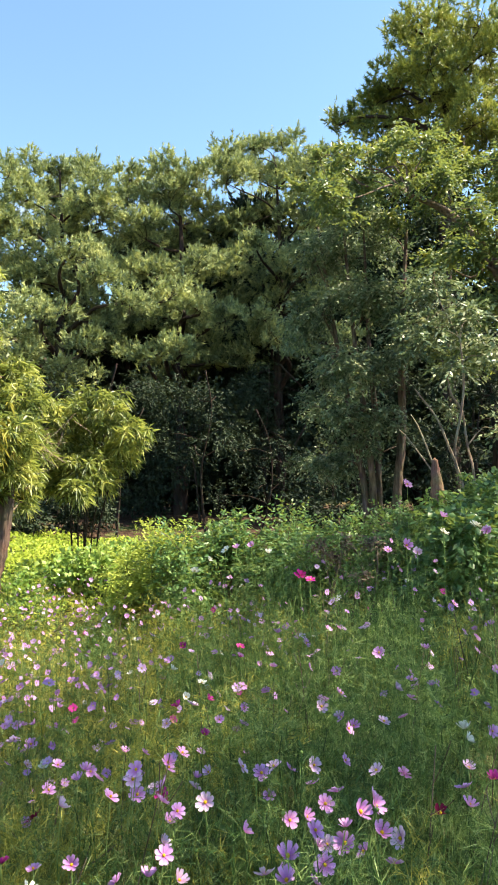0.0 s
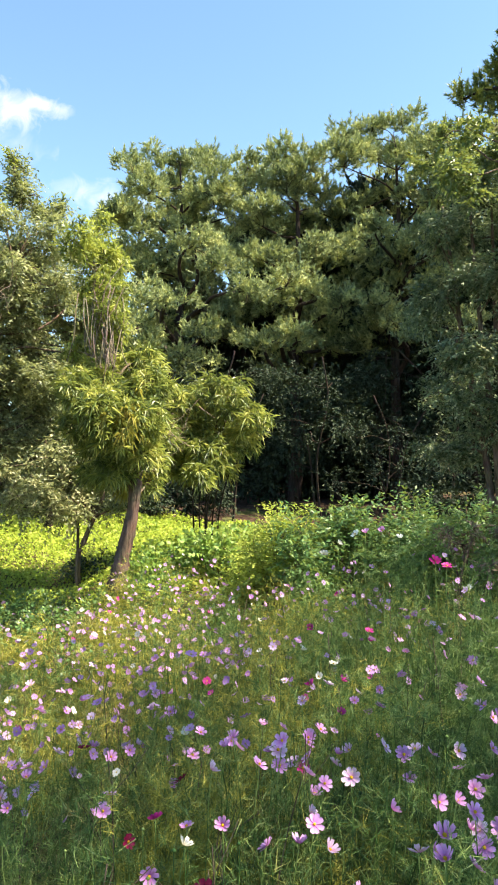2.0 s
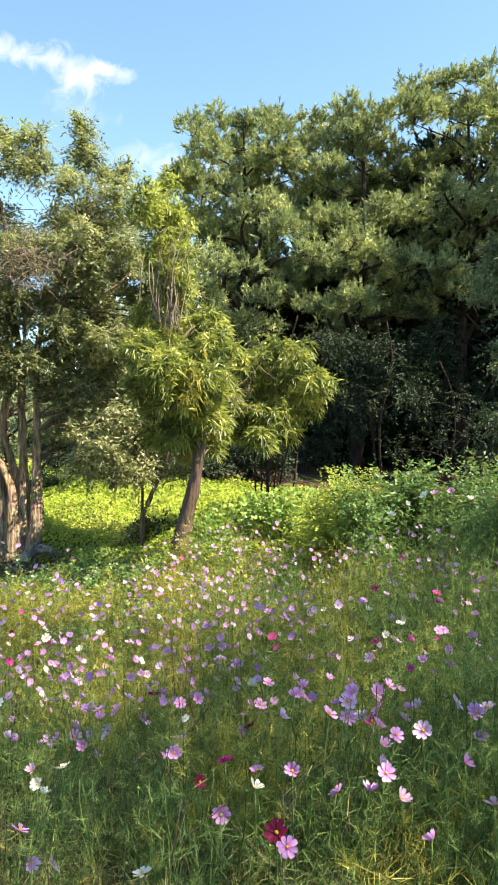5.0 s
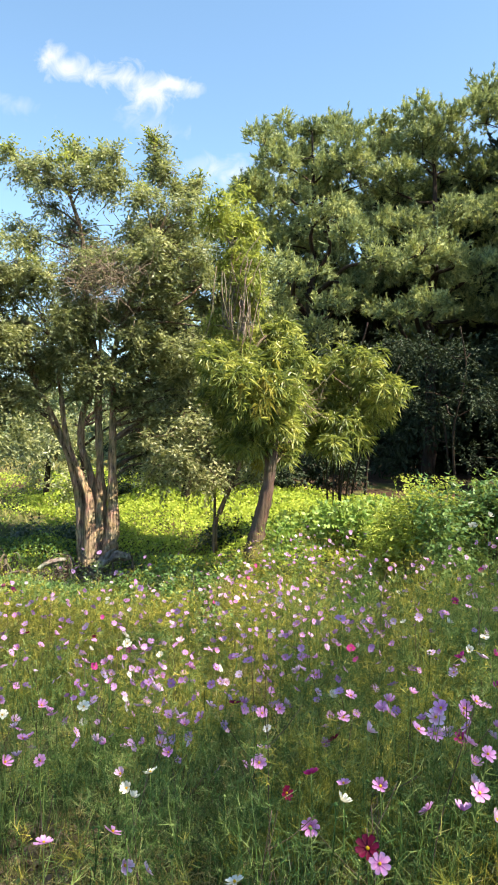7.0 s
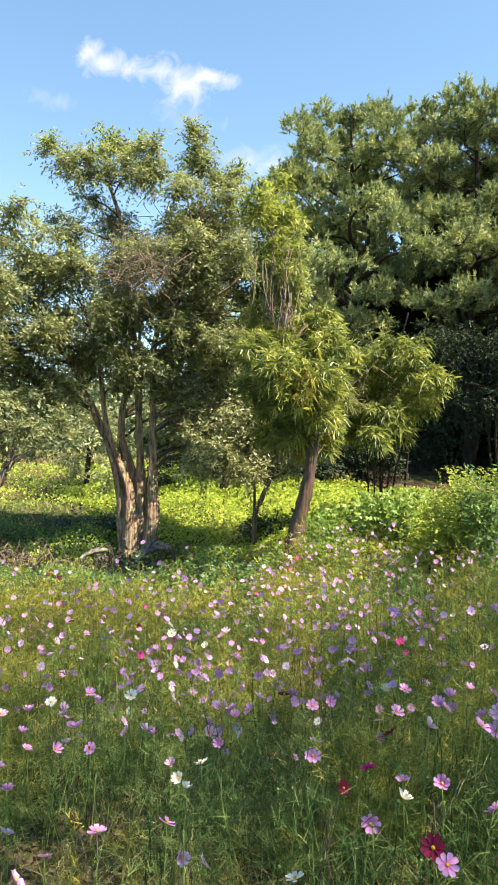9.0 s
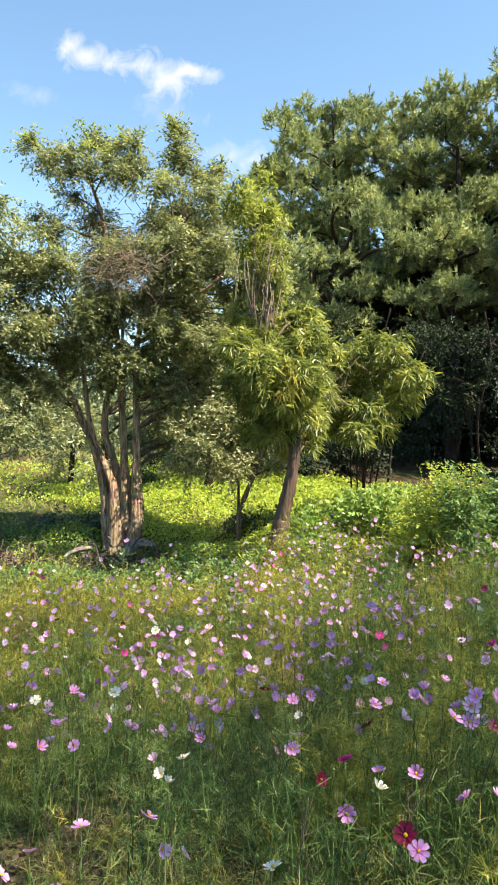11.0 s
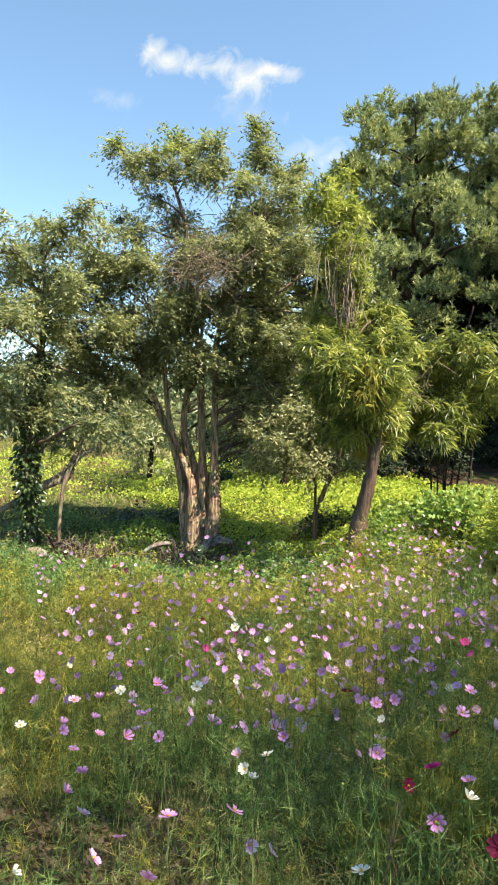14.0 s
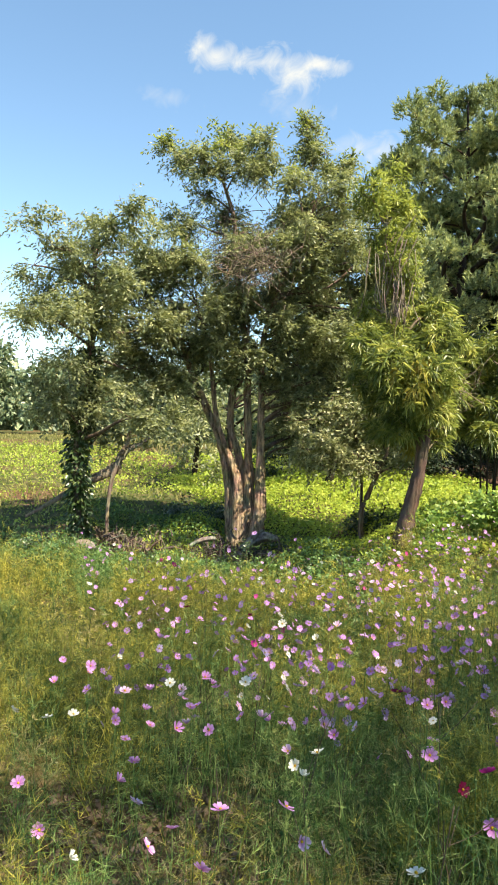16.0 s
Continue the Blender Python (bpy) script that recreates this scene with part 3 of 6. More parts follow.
IVY_CROWN = [(-6.65, 7.18, 4.33, 0.29), (-7.00, 7.24, 4.15, 0.35), (-7.43, 8.22, 4.19, 0.35), (-7.59, 7.53, 4.05, 0.29), (-7.34, 6.54, 3.79, 0.32), (-7.99, 6.74, 3.67, 0.30), (-7.79, 7.08, 3.56, 0.40), (-7.11, 6.94, 3.41, 0.42), (-7.52, 7.97, 3.64, 0.40), (-7.45, 6.47, 2.90, 0.40), (-7.92, 6.70, 3.11, 0.25), (-7.71, 7.25, 3.03, 0.44), (-7.27, 7.46, 3.04, 0.44), (-7.08, 8.00, 2.94, 0.42), (-7.31, 8.16, 2.37, 0.42), (-7.96, 8.11, 2.47, 0.44), (-7.46, 6.91, 2.34, 0.39), (-7.38, 7.89, 1.84, 0.40), (-7.74, 7.67, 1.75, 0.37), (-7.51, 6.88, 1.72, 0.34), (-6.44, 7.17, 1.59, 0.30), (-7.89, 8.22, 1.32, 0.29), (-7.62, 6.77, 1.94, 0.30)]
VINE_CROWN = [(-3.49, 8.52, 4.74, 0.2), (-3.49, 8.34, 4.32, 0.3), (-3.38, 8.60, 4.31, 0.26), (-3.53, 7.86, 4.33, 0.29), (-3.36, 8.24, 3.79, 0.33), (-3.24, 8.46, 3.89, 0.2), (-3.22, 8.08, 3.4, 0.3), (-3.32, 8.54, 3.33, 0.2), (-3.72, 8.4, 3.1, 0.2)]
DROOP_CROWN = [(-3.04, 8.56, 2.99, 0.28), (-3.33, 8.46, 2.84, 0.32), (-3.53, 8.01, 2.72, 0.28), (-3.67, 7.66, 2.55, 0.29), (-3.25, 7.53, 2.32, 0.35), (-3.02, 8.03, 2.37, 0.35), (-2.73, 8.15, 2.64, 0.27), (-2.65, 7.72, 2.21, 0.29), (-3.00, 7.61, 2.01, 0.34), (-3.78, 8.54, 1.99, 0.34), (-3.89, 8.04, 2.17, 0.24), (-2.82, 7.91, 1.83, 0.29), (-3.26, 8.01, 1.62, 0.29), (-2.95, 8.80, 1.72, 0.25), (-2.98, 8.69, 1.43, 0.18), (-3.70, 8.37, 1.55, 0.25), (-2.64, 8.16, 2.04, 0.18)]
SIDE_CROWN = [(-2.32, 10.23, 2.84, 0.30), (-1.89, 10.07, 2.76, 0.32), (-2.67, 9.95, 2.65, 0.27), (-1.58, 10.15, 2.40, 0.27), (-2.21, 10.80, 2.47, 0.37), (-2.57, 10.29, 2.26, 0.35), (-1.78, 10.49, 2.11, 0.30), (-2.17, 10.00, 1.92, 0.34), (-2.65, 10.33, 1.76, 0.25), (-2.27, 9.73, 1.59, 0.22), (-2.72, 9.54, 2.21, 0.23), (-2.04, 10.66, 1.65, 0.18)]
UNDER_CROWN = [(-4.15, 10.01, 1.48, 0.32), (-4.68, 10.15, 1.29, 0.31), (-3.97, 10.27, 1.39, 0.31), (-4.20, 9.47, 1.06, 0.24), (-3.61, 9.79, 1.07, 0.19), (-4.80, 8.91, 1.22, 0.26), (-3.49, 10.49, 1.76, 0.22), (-4.80, 9.96, 1.73, 0.29), (-5.17, 9.34, 1.63, 0.2)]
GREY_BACK = [(-5.11, 9.93, 2.15, 0.36), (-4.44, 9.34, 1.78, 0.36), (-4.25, 9.69, 2.05, 0.31), (-4.60, 9.33, 1.28, 0.31), (-4.47, 9.67, 1.03, 0.22), (-4.26, 10.00, 1.46, 0.29), (-5.17, 9.76, 0.99, 0.22), (-3.82, 9.71, 2.14, 0.26)]
STEM_CROWN = [(1.63, 12.15, 6.38, 0.56), (2.46, 13.35, 7.41, 0.51), (1.22, 12.18, 5.68, 0.56), (1.94, 13.03, 5.75, 0.61), (2.71, 13.06, 6.29, 0.59), (1.32, 12.31, 4.60, 0.61), (2.02, 12.31, 4.59, 0.63), (2.68, 12.05, 4.92, 0.61), (1.43, 11.73, 3.59, 0.61), (2.21, 12.36, 3.59, 0.61), (2.78, 11.76, 3.87, 0.56), (1.17, 12.06, 2.95, 0.51), (1.72, 11.85, 2.64, 0.56), (2.37, 11.75, 2.72, 0.51), (1.47, 13.15, 2.11, 0.43), (1.97, 12.29, 2.18, 0.41), (3.25, 12.39, 4.60, 0.46)]
OVER_CROWN = [(1.24, 12.18, 7.33, 0.35), (1.49, 10.97, 6.94, 0.33), (2.04, 11.53, 7.21, 0.39), (2.57, 11.78, 7.33, 0.42), (3.09, 11.52, 7.30, 0.46), (3.74, 11.75, 7.30, 0.46), (4.12, 11.50, 6.88, 0.46), (2.04, 12.17, 6.90, 0.39), (1.24, 10.48, 5.99, 0.37), (2.41, 11.12, 6.34, 0.45), (3.13, 11.04, 6.40, 0.42), (3.35, 10.09, 5.64, 0.42), (3.59, 9.88, 5.14, 0.37), (4.51, 11.29, 6.50, 0.56), (5.11, 11.37, 6.81, 0.65), (4.76, 11.09, 5.56, 0.56), (4.82, 10.03, 5.52, 0.65), (3.81, 11.28, 5.08, 0.46), (3.92, 10.38, 4.45, 0.51), (3.65, 11.41, 4.36, 0.46), (3.07, 10.63, 4.97, 0.35), (4.07, 11.36, 3.78, 0.46)]
TALL_PINE = [(6.91, 23.08, 18.59, 0.74), (5.54, 21.60, 16.57, 0.67), (5.53, 23.14, 16.83, 0.67), (7.29, 20.92, 15.90, 0.74), (6.74, 22.02, 16.08, 0.78), (5.80, 21.35, 14.91, 0.78), (4.87, 22.94, 15.12, 0.67), (4.37, 23.42, 14.79, 0.59), (3.08, 22.61, 13.73, 0.33), (4.03, 23.76, 14.28, 0.56), (5.48, 23.14, 14.63, 0.82), (6.41, 21.68, 14.36, 0.85), (7.75, 21.85, 14.82, 0.82), (8.68, 21.96, 14.12, 0.82), (4.72, 23.31, 13.53, 0.74), (6.24, 23.21, 13.67, 0.93), (7.05, 21.00, 12.86, 0.93), (8.63, 21.95, 12.61, 0.93), (7.57, 20.80, 15.08, 0.63)]
PINE_A = [(-8.51, 24.37, 12.95, 0.65), (-7.85, 25.83, 13.84, 0.57), (-7.04, 26.40, 14.21, 0.57), (-5.69, 24.85, 13.15, 0.57), (-8.07, 24.58, 12.21, 0.87), (-7.61, 27.33, 13.38, 0.91), (-5.72, 24.98, 12.15, 0.91), (-8.22, 24.47, 10.72, 1.00), (-7.83, 27.34, 11.77, 1.00), (-6.31, 26.65, 11.51, 1.00), (-5.11, 26.09, 11.73, 0.74), (-8.02, 25.82, 9.70, 1.00), (-6.75, 26.68, 9.96, 1.00), (-5.04, 25.79, 10.10, 0.87), (-8.19, 24.51, 7.87, 0.91), (-7.45, 26.91, 8.25, 0.91), (-5.28, 27.03, 8.26, 0.83), (-5.39, 26.50, 7.03, 0.65), (-7.88, 26.88, 7.36, 0.65), (-6.25, 26.43, 8.78, 0.74), (-9.27, 26.99, 10.30, 0.87), (-8.84, 24.51, 11.36, 0.87)]
PINE_A_LOW = [(-6.77, 26.72, 10.87, 0.86), (-7.57, 24.42, 8.25, 0.90), (-6.20, 26.29, 7.22, 0.82), (-8.40, 25.17, 6.58, 0.77), (-7.01, 26.10, 6.32, 0.73), (-4.29, 25.13, 8.62, 0.73), (-5.49, 24.93, 9.61, 0.82), (-8.36, 24.43, 7.24, 0.77)]
PINE_B_LOW = [(-2.95, 26.02, 9.28, 0.83), (-1.97, 27.10, 9.14, 0.83), (-3.65, 26.45, 7.23, 0.74), (-2.57, 26.45, 7.22, 0.74), (-0.87, 27.43, 8.77, 0.74), (-4.52, 27.77, 7.51, 0.65), (-2.03, 28.05, 11.28, 0.74)]
PINE_C_LOW = [(0.27, 26.86, 11.08, 0.74), (2.27, 27.07, 10.90, 0.83), (0.48, 27.98, 8.44, 0.70), (3.48, 26.18, 10.37, 0.83), (3.75, 26.95, 7.27, 0.74), (1.74, 26.60, 6.77, 0.70), (3.39, 27.41, 9.18, 0.78)]
PINE_B = [(-4.51, 26.32, 13.93, 0.53), (-3.96, 28.66, 15.26, 0.53), (-2.98, 26.34, 14.26, 0.58), (-2.22, 26.38, 13.82, 0.58), (-4.34, 26.67, 13.07, 0.80), (-3.00, 26.47, 12.97, 0.89), (-2.01, 27.97, 13.37, 0.80), (-3.80, 25.99, 11.46, 0.93), (-2.54, 28.66, 12.46, 0.93), (-1.36, 28.61, 12.67, 0.67), (-3.75, 25.64, 10.04, 0.84), (-2.45, 27.52, 10.41, 0.84), (-1.04, 26.22, 10.42, 0.75), (-3.02, 26.55, 8.56, 0.80), (-1.75, 27.18, 8.26, 0.80), (-4.18, 27.03, 8.70, 0.62), (-1.33, 27.37, 6.95, 0.75), (-2.57, 28.75, 6.76, 0.75), (-0.42, 26.72, 7.04, 0.67), (-3.21, 26.31, 6.00, 0.49)]
PINE_C = [(-0.87, 28.65, 15.47, 0.58), (0.32, 28.64, 15.82, 0.62), (1.50, 28.46, 15.77, 0.58), (2.28, 26.64, 14.36, 0.58), (-0.80, 26.13, 13.25, 0.80), (0.55, 28.92, 14.48, 0.93), (1.91, 27.80, 13.97, 0.93), (2.83, 25.75, 13.05, 0.89), (-0.42, 28.81, 12.74, 0.89), (1.25, 29.02, 12.81, 0.93), (2.47, 26.70, 11.90, 0.93), (-0.66, 28.50, 11.18, 0.75), (1.32, 26.13, 9.93, 0.84), (2.71, 27.17, 10.25, 0.84), (-0.44, 28.51, 9.29, 0.71), (1.80, 27.15, 8.67, 0.84), (3.16, 27.38, 8.72, 0.84), (0.87, 26.26, 7.15, 0.75), (2.79, 28.37, 7.34, 0.75)]
BROAD_LOW = [(-6.75, 8.75, 2.75, 0.42), (-6.25, 8.95, 2.95, 0.42), (-5.85, 9.05, 2.6, 0.4), (-5.55, 9.2, 3.3, 0.42), (-6.0, 8.9, 3.5, 0.42), (-7.2, 8.7, 2.3, 0.36), (-6.3, 9.2, 2.3, 0.3), (-7.5, 8.6, 3.6, 0.42), (-7.7, 8.4, 3.15, 0.42), (-7.9, 8.6, 2.8, 0.38), (-7.4, 8.5, 2.5, 0.36), (-7.6, 8.8, 4.1, 0.4), (-8.0, 8.5, 3.5, 0.36), (-4.68, 10.56, 3.81, 0.45), (-4.51, 10.45, 4.47, 0.43), (-4.84, 10.34, 3.15, 0.43), (-4.35, 10.23, 3.37, 0.37), (-4.51, 10.67, 5.02, 0.36), (-4.24, 10.56, 4.14, 0.47), (-4.12, 10.45, 4.69, 0.4), (-4.29, 10.67, 3.48, 0.43), (-3.96, 10.45, 3.81, 0.37), (-4.29, 10.56, 2.82, 0.4), (-4.84, 10.23, 2.38, 0.38), (-4.9, 10.4, 1.9, 0.36), (-4.55, 10.6, 2.4, 0.38), (-4.2, 10.7, 2.0, 0.34), (-5.2, 10.3, 2.9, 0.38), (-4.0, 10.7, 2.9, 0.36), (-4.1, 10.5, 3.3, 0.34), (-4.5, 10.9, 4.0, 0.42), (-4.7, 10.9, 3.3, 0.42), (-4.3, 10.9, 4.6, 0.4), (-4.9, 10.7, 4.5, 0.4)]
BROAD_STEM_A = [(-6.24, 9.41, -0.24, 0.0929), (-6.29, 9.38, 0.21, 0.0697), (-6.34, 9.35, 0.75, 0.0585), (-6.49, 9.24, 1.38, 0.0542), (-6.68, 9.12, 1.87, 0.0542), (-6.89, 8.97, 2.44, 0.0387), (-7.09, 8.82, 3.14, 0.0275)]
BROAD_STEM_B = [(-6.13, 9.36, -0.23, 0.0843), (-6.14, 9.35, 0.31, 0.0619), (-6.18, 9.33, 0.76, 0.0464), (-6.36, 9.21, 1.29, 0.0387), (-6.48, 9.14, 1.74, 0.0387), (-6.56, 9.08, 2.53, 0.031), (-6.75, 8.95, 3.41, 0.0232)]
BROAD_STEM_C = [(-6.07, 9.51, -0.24, 0.1006), (-6.06, 9.52, 0.4, 0.0774), (-6.07, 9.51, 1.12, 0.0585), (-6.1, 9.49, 1.85, 0.0507), (-6.14, 9.47, 2.74, 0.0464), (-6.3, 9.37, 3.81, 0.0387), (-6.35, 9.34, 4.7, 0.031), (-6.53, 9.22, 5.4, 0.0232)]
BROAD_STEM_D = [(-5.92, 9.54, -0.22, 0.0929), (-5.87, 9.57, 0.32, 0.0731), (-5.88, 9.56, 1.13, 0.0576), (-5.89, 9.56, 2.03, 0.0499), (-5.89, 9.56, 2.93, 0.0387), (-5.65, 9.69, 3.83, 0.0387), (-5.37, 9.85, 4.72, 0.0232)]
BROAD_STEM_E = [(-6.18, 9.56, 0.66, 0.064), (-6.27, 9.51, 1.11, 0.055), (-6.38, 9.44, 1.52, 0.046), (-6.36, 9.45, 2.02, 0.046), (-6.23, 9.53, 2.30, 0.036), (-5.93, 9.71, 2.68, 0.027)]
IVY_TRUNK = [(-7.56, 7.35, -0.11, 0.059), (-7.59, 7.33, 0.43, 0.059), (-7.62, 7.30, 1.08, 0.067), (-7.57, 7.35, 1.74, 0.059), (-7.52, 7.40, 2.55, 0.050), (-7.47, 7.44, 3.37, 0.042), (-7.52, 7.40, 4.01, 0.025)]
FALLEN_LIMB = [(-8.47, 7.13, 0.07, 0.018), (-8.17, 7.45, 0.33, 0.035), (-7.88, 7.74, 0.59, 0.053), (-7.67, 7.94, 0.72, 0.079), (-7.55, 8.05, 0.83, 0.088), (-7.44, 8.14, 1.08, 0.062), (-7.26, 8.30, 1.21, 0.026), (-7.07, 8.46, 1.40, 0.018)]
PROP_LIMB = [(-7.56, 7.91, 0.22, 0.026), (-7.52, 7.94, 0.65, 0.035), (-7.44, 8.01, 0.99, 0.044), (-7.36, 8.08, 1.21, 0.035), (-7.33, 8.11, 1.43, 0.026)]
DROOP_TRUNK = [(-3.03, 8.17, 0.23, 0.105), (-3.01, 8.18, 0.40, 0.092), (-2.93, 8.20, 0.75, 0.076), (-2.86, 8.22, 1.16, 0.068), (-2.84, 8.24, 1.71, 0.063), (-2.97, 8.19, 2.32, 0.049), (-3.11, 8.15, 2.86, 0.028)]
VINE_TRUNK = [(-2.87, 8.33, 1.36, 0.050), (-2.99, 8.29, 1.98, 0.043), (-3.14, 8.24, 2.53, 0.035), (-3.23, 8.21, 2.94, 0.032), (-3.33, 8.18, 3.43, 0.028), (-3.39, 8.15, 4.05, 0.021)]
UNDER_TRUNK = [(-4.21, 9.77, 0.32, 0.034), (-4.14, 9.79, 0.54, 0.034), (-4.01, 9.84, 0.88, 0.030), (-3.89, 9.89, 1.22, 0.026), (-3.87, 9.89, 1.73, 0.017)]
STUMP = [(2.36, 8.69, 1.26, 0.094), (2.34, 8.69, 1.44, 0.087), (2.33, 8.69, 1.56, 0.073), (2.32, 8.70, 1.72, 0.058), (2.31, 8.70, 1.89, 0.036)]
STUMP_LIMB_A = [(2.3, 8.7, 1.72, 0.0112), (2.16, 8.74, 1.93, 0.0099), (2.01, 8.77, 2.15, 0.0093), (1.9, 8.8, 2.28, 0.0062)]
STUMP_LIMB_B = [(2.3, 8.7, 1.79, 0.0112), (2.21, 8.72, 2.07, 0.0099), (2.12, 8.75, 2.32, 0.0093), (2.04, 8.77, 2.47, 0.0056)]
LEAN_STEM_A = [(2.75, 8.99, 1.43, 0.0161), (2.69, 9.01, 1.76, 0.0149), (2.58, 9.04, 2.09, 0.0143), (2.46, 9.07, 2.42, 0.0124), (2.32, 9.11, 2.65, 0.0105), (2.19, 9.14, 2.84, 0.0074)]
LEAN_STEM_B = [(2.73, 9.10, 1.50, 0.017), (2.68, 9.11, 2.02, 0.017), (2.76, 9.09, 2.46, 0.015), (2.81, 9.07, 2.90, 0.014), (2.78, 9.08, 3.50, 0.009)]
LEAN_STEM_C = [(2.93, 9.14, 1.65, 0.017), (2.86, 9.16, 2.09, 0.015), (2.81, 9.18, 2.54, 0.015), (2.69, 9.22, 2.77, 0.012), (2.63, 9.23, 3.07, 0.009)]


rng = np.random.default_rng(11)


def base_of(stem):
    return (stem[0][0], stem[0][1], float(ground_z(stem[0][0], stem[0][1])) - 0.03)


def rooted(stem, flare=1.35):
    """The stem carried down into the soil, with a flared foot."""
    x, y, z, r = stem[0]
    g = float(ground_z(x, y)) - 0.08
    if z <= g + 0.03:
        return [(x, y, g, r * flare)] + stem[1:]
    return [(x, y, g, r * flare)] + stem


BROAD_STEMS = [rooted([(x, y, z, r * (1.0 + 0.4 * float(smooth(1.3, 0.5, z)))) for x, y, z, r in s]) for s in (BROAD_STEM_A, BROAD_STEM_B, BROAD_STEM_C, BROAD_STEM_D)] + [BROAD_STEM_E]
grow("multi_stem_tree", base_of(BROAD_STEM_C), "broadleaf tree with several fluted grey-brown stems and an open crown", "tree",
     BROAD_STEMS, BROAD_TOP + BROAD_LOW + thicken(BROAD_MID, 1, 1.4, rng), (M_BARK, M_TWIG, M_BROAD), rng, leaf_spray(0.07, 0.026, 13, 0.36), 860, twig_n=9, lumps=4)
shoots = []
for c in BROAD_TOP[:12] + BROAD_MID[:3]:
    p, d = in_clump(14, (c[0], c[1], c[2] + c[3] * 0.5), c[3] * 0.6, rng, 0.7)
    shoots.append(leaf_spray(0.085, 0.03, 14, 0.55, -0.9)(np.repeat(p, 7, 0), np.repeat(d, 7, 0) * 0.5, rng))
tangle = []
for k in range(190):
    o = np.array([-5.44, 8.46, 3.8]) + rng.normal(size=3) * [0.26, 0.14, 0.17]
    e = unit(rng.normal(size=3) + [0.2, -0.5, 0.1]) * rng.uniform(0.2, 0.5)
    m = o + e / 2 + rng.normal(size=3) * 0.04
    tangle.append(tube([(*o, 0.005), (*m, 0.004), (*(o + e), 0.002)], 4, 2, 0.0))
part("dead_twig_tangle", joined(tangle), M_PALEBARK, bpy.data.objects["multi_stem_tree"], "tangle of bare purplish-brown dead twigs")
part("young_growth", joined(shoots), M_VINE, bpy.data.objects["multi_stem_tree"], "bright green young shoots standing out of the crown")
grow("ivy_clad_tree", base_of(IVY_TRUNK), "small tree with an ivy-clad trunk and dense dark leaves", "tree",
     [rooted(IVY_TRUNK)], [(x, y, z, r * 1.15) for x, y, z, r in IVY_CROWN], (M_TWIG, M_TWIG, M_BROAD), rng, leaf_spray(0.07, 0.027, 13, 0.36), 760, twig_n=7, fill=1, deep=1.0, lumps=3)
LANCE = grow("lance_leaved_tree", base_of(DROOP_TRUNK), "leaning tree with drooping long bright green leaves", "tree",
             [rooted(DROOP_TRUNK)], [((x + 3.2) * 0.78 - 3.0, y, z, r * 0.8) for x, y, z, r in DROOP_CROWN], (M_DROOPBARK, M_TWIG, M_DROOP), rng, lance_tuft(0.14, 0.017, 9, 0.3), 400, twig_n=9, shell=0.22)
part("dead_stem", tube(VINE_TRUNK, 8, 4, 0.1), M_PALEBARK, LANCE, "bare pale dead stem", True)
vines, tower = [], []
for c in VINE_CROWN:
    vines.append(tube(branch_to(VINE_TRUNK, c, rng), 5, 3, 0.05))
    vines += twigs(c[:3], c[3], 8, rng)
for c in VINE_CROWN:
    c = (c[0] + 0.05, c[1], c[2], c[3] * 0.85)
    p, d = in_clump(int(460 * (c[3] / 0.45) ** 2), c[:3], c[3], rng, 1.0, 0.35)
    tower.append(lance_tuft(0.10, 0.022, 8, 0.08)(p, d, rng))
for k in range(46):
    x, y, z = VINE_TRUNK[3][:3] + rng.normal(size=3) * [0.13, 0.1, 0.28] + [0.02, -0.34, 0.3]
    vines.append(tube([(x + rng.normal() * 0.05, y + 0.1, z + 0.3, 0.006), (x + rng.normal() * 0.04, y, z, 0.006), (x + rng.normal() * 0.08, y + 0.03, z - 0.3, 0.004)], 4, 3, 0.0))
tagged(part("hanging_vine", joined(vines), M_PALEBARK, LANCE, "tangle of dry brown vine stems", True))
part("vine_foliage", joined(tower), M_VINE, LANCE, "yellow-green vine leaves")
dead = []
for c in (DROOP_CROWN[7], DROOP_CROWN[13], DROOP_CROWN[14], DROOP_CROWN[14]):
    p, d = in_clump(18, (c[0], c[1] - 0.3, c[2]), c[3] * 0.8, rng, 1.3)
    dead.append(lance_tuft(0.10, 0.014, 6, 0.9)(p, d, rng))
knot = []
for k in range(70):
    o = np.array([-2.62, 8.3, 2.05]) + rng.normal(size=3) * [0.16, 0.12, 0.14]
    e = unit(rng.normal(size=3) + [0.7, -0.4, 0.0]) * rng.uniform(0.15, 0.4)
    knot.append(tube([(*o, 0.005), (*(o + e / 2 + rng.normal(size=3) * 0.03), 0.004), (*(o + e), 0.002)], 4, 2, 0.0))
part("dead_twig_tangle", joined(knot), M_PALEBARK, LANCE, "knot of dry brown twigs")
part("withered_leaves", joined(dead), M_DRY, LANCE, "withered yellow drooping leaves")
SIDE_STEMS = []
for k in range(6):
    x, y = -2.62 + 0.06 * k, 10.5 + 0.1 * (k % 3)
    SIDE_STEMS.append([(x, y, float(ground_z(x, y)) - 0.05, 0.016), (x + 0.015 * (k - 3), y, 1.0, 0.012), (x + 0.07 * (k - 3) + 0.15, y, 1.9, 0.010), (x + 0.16 * (k - 2.5) + 0.3, y + 0.05, 2.8, 0.009)])
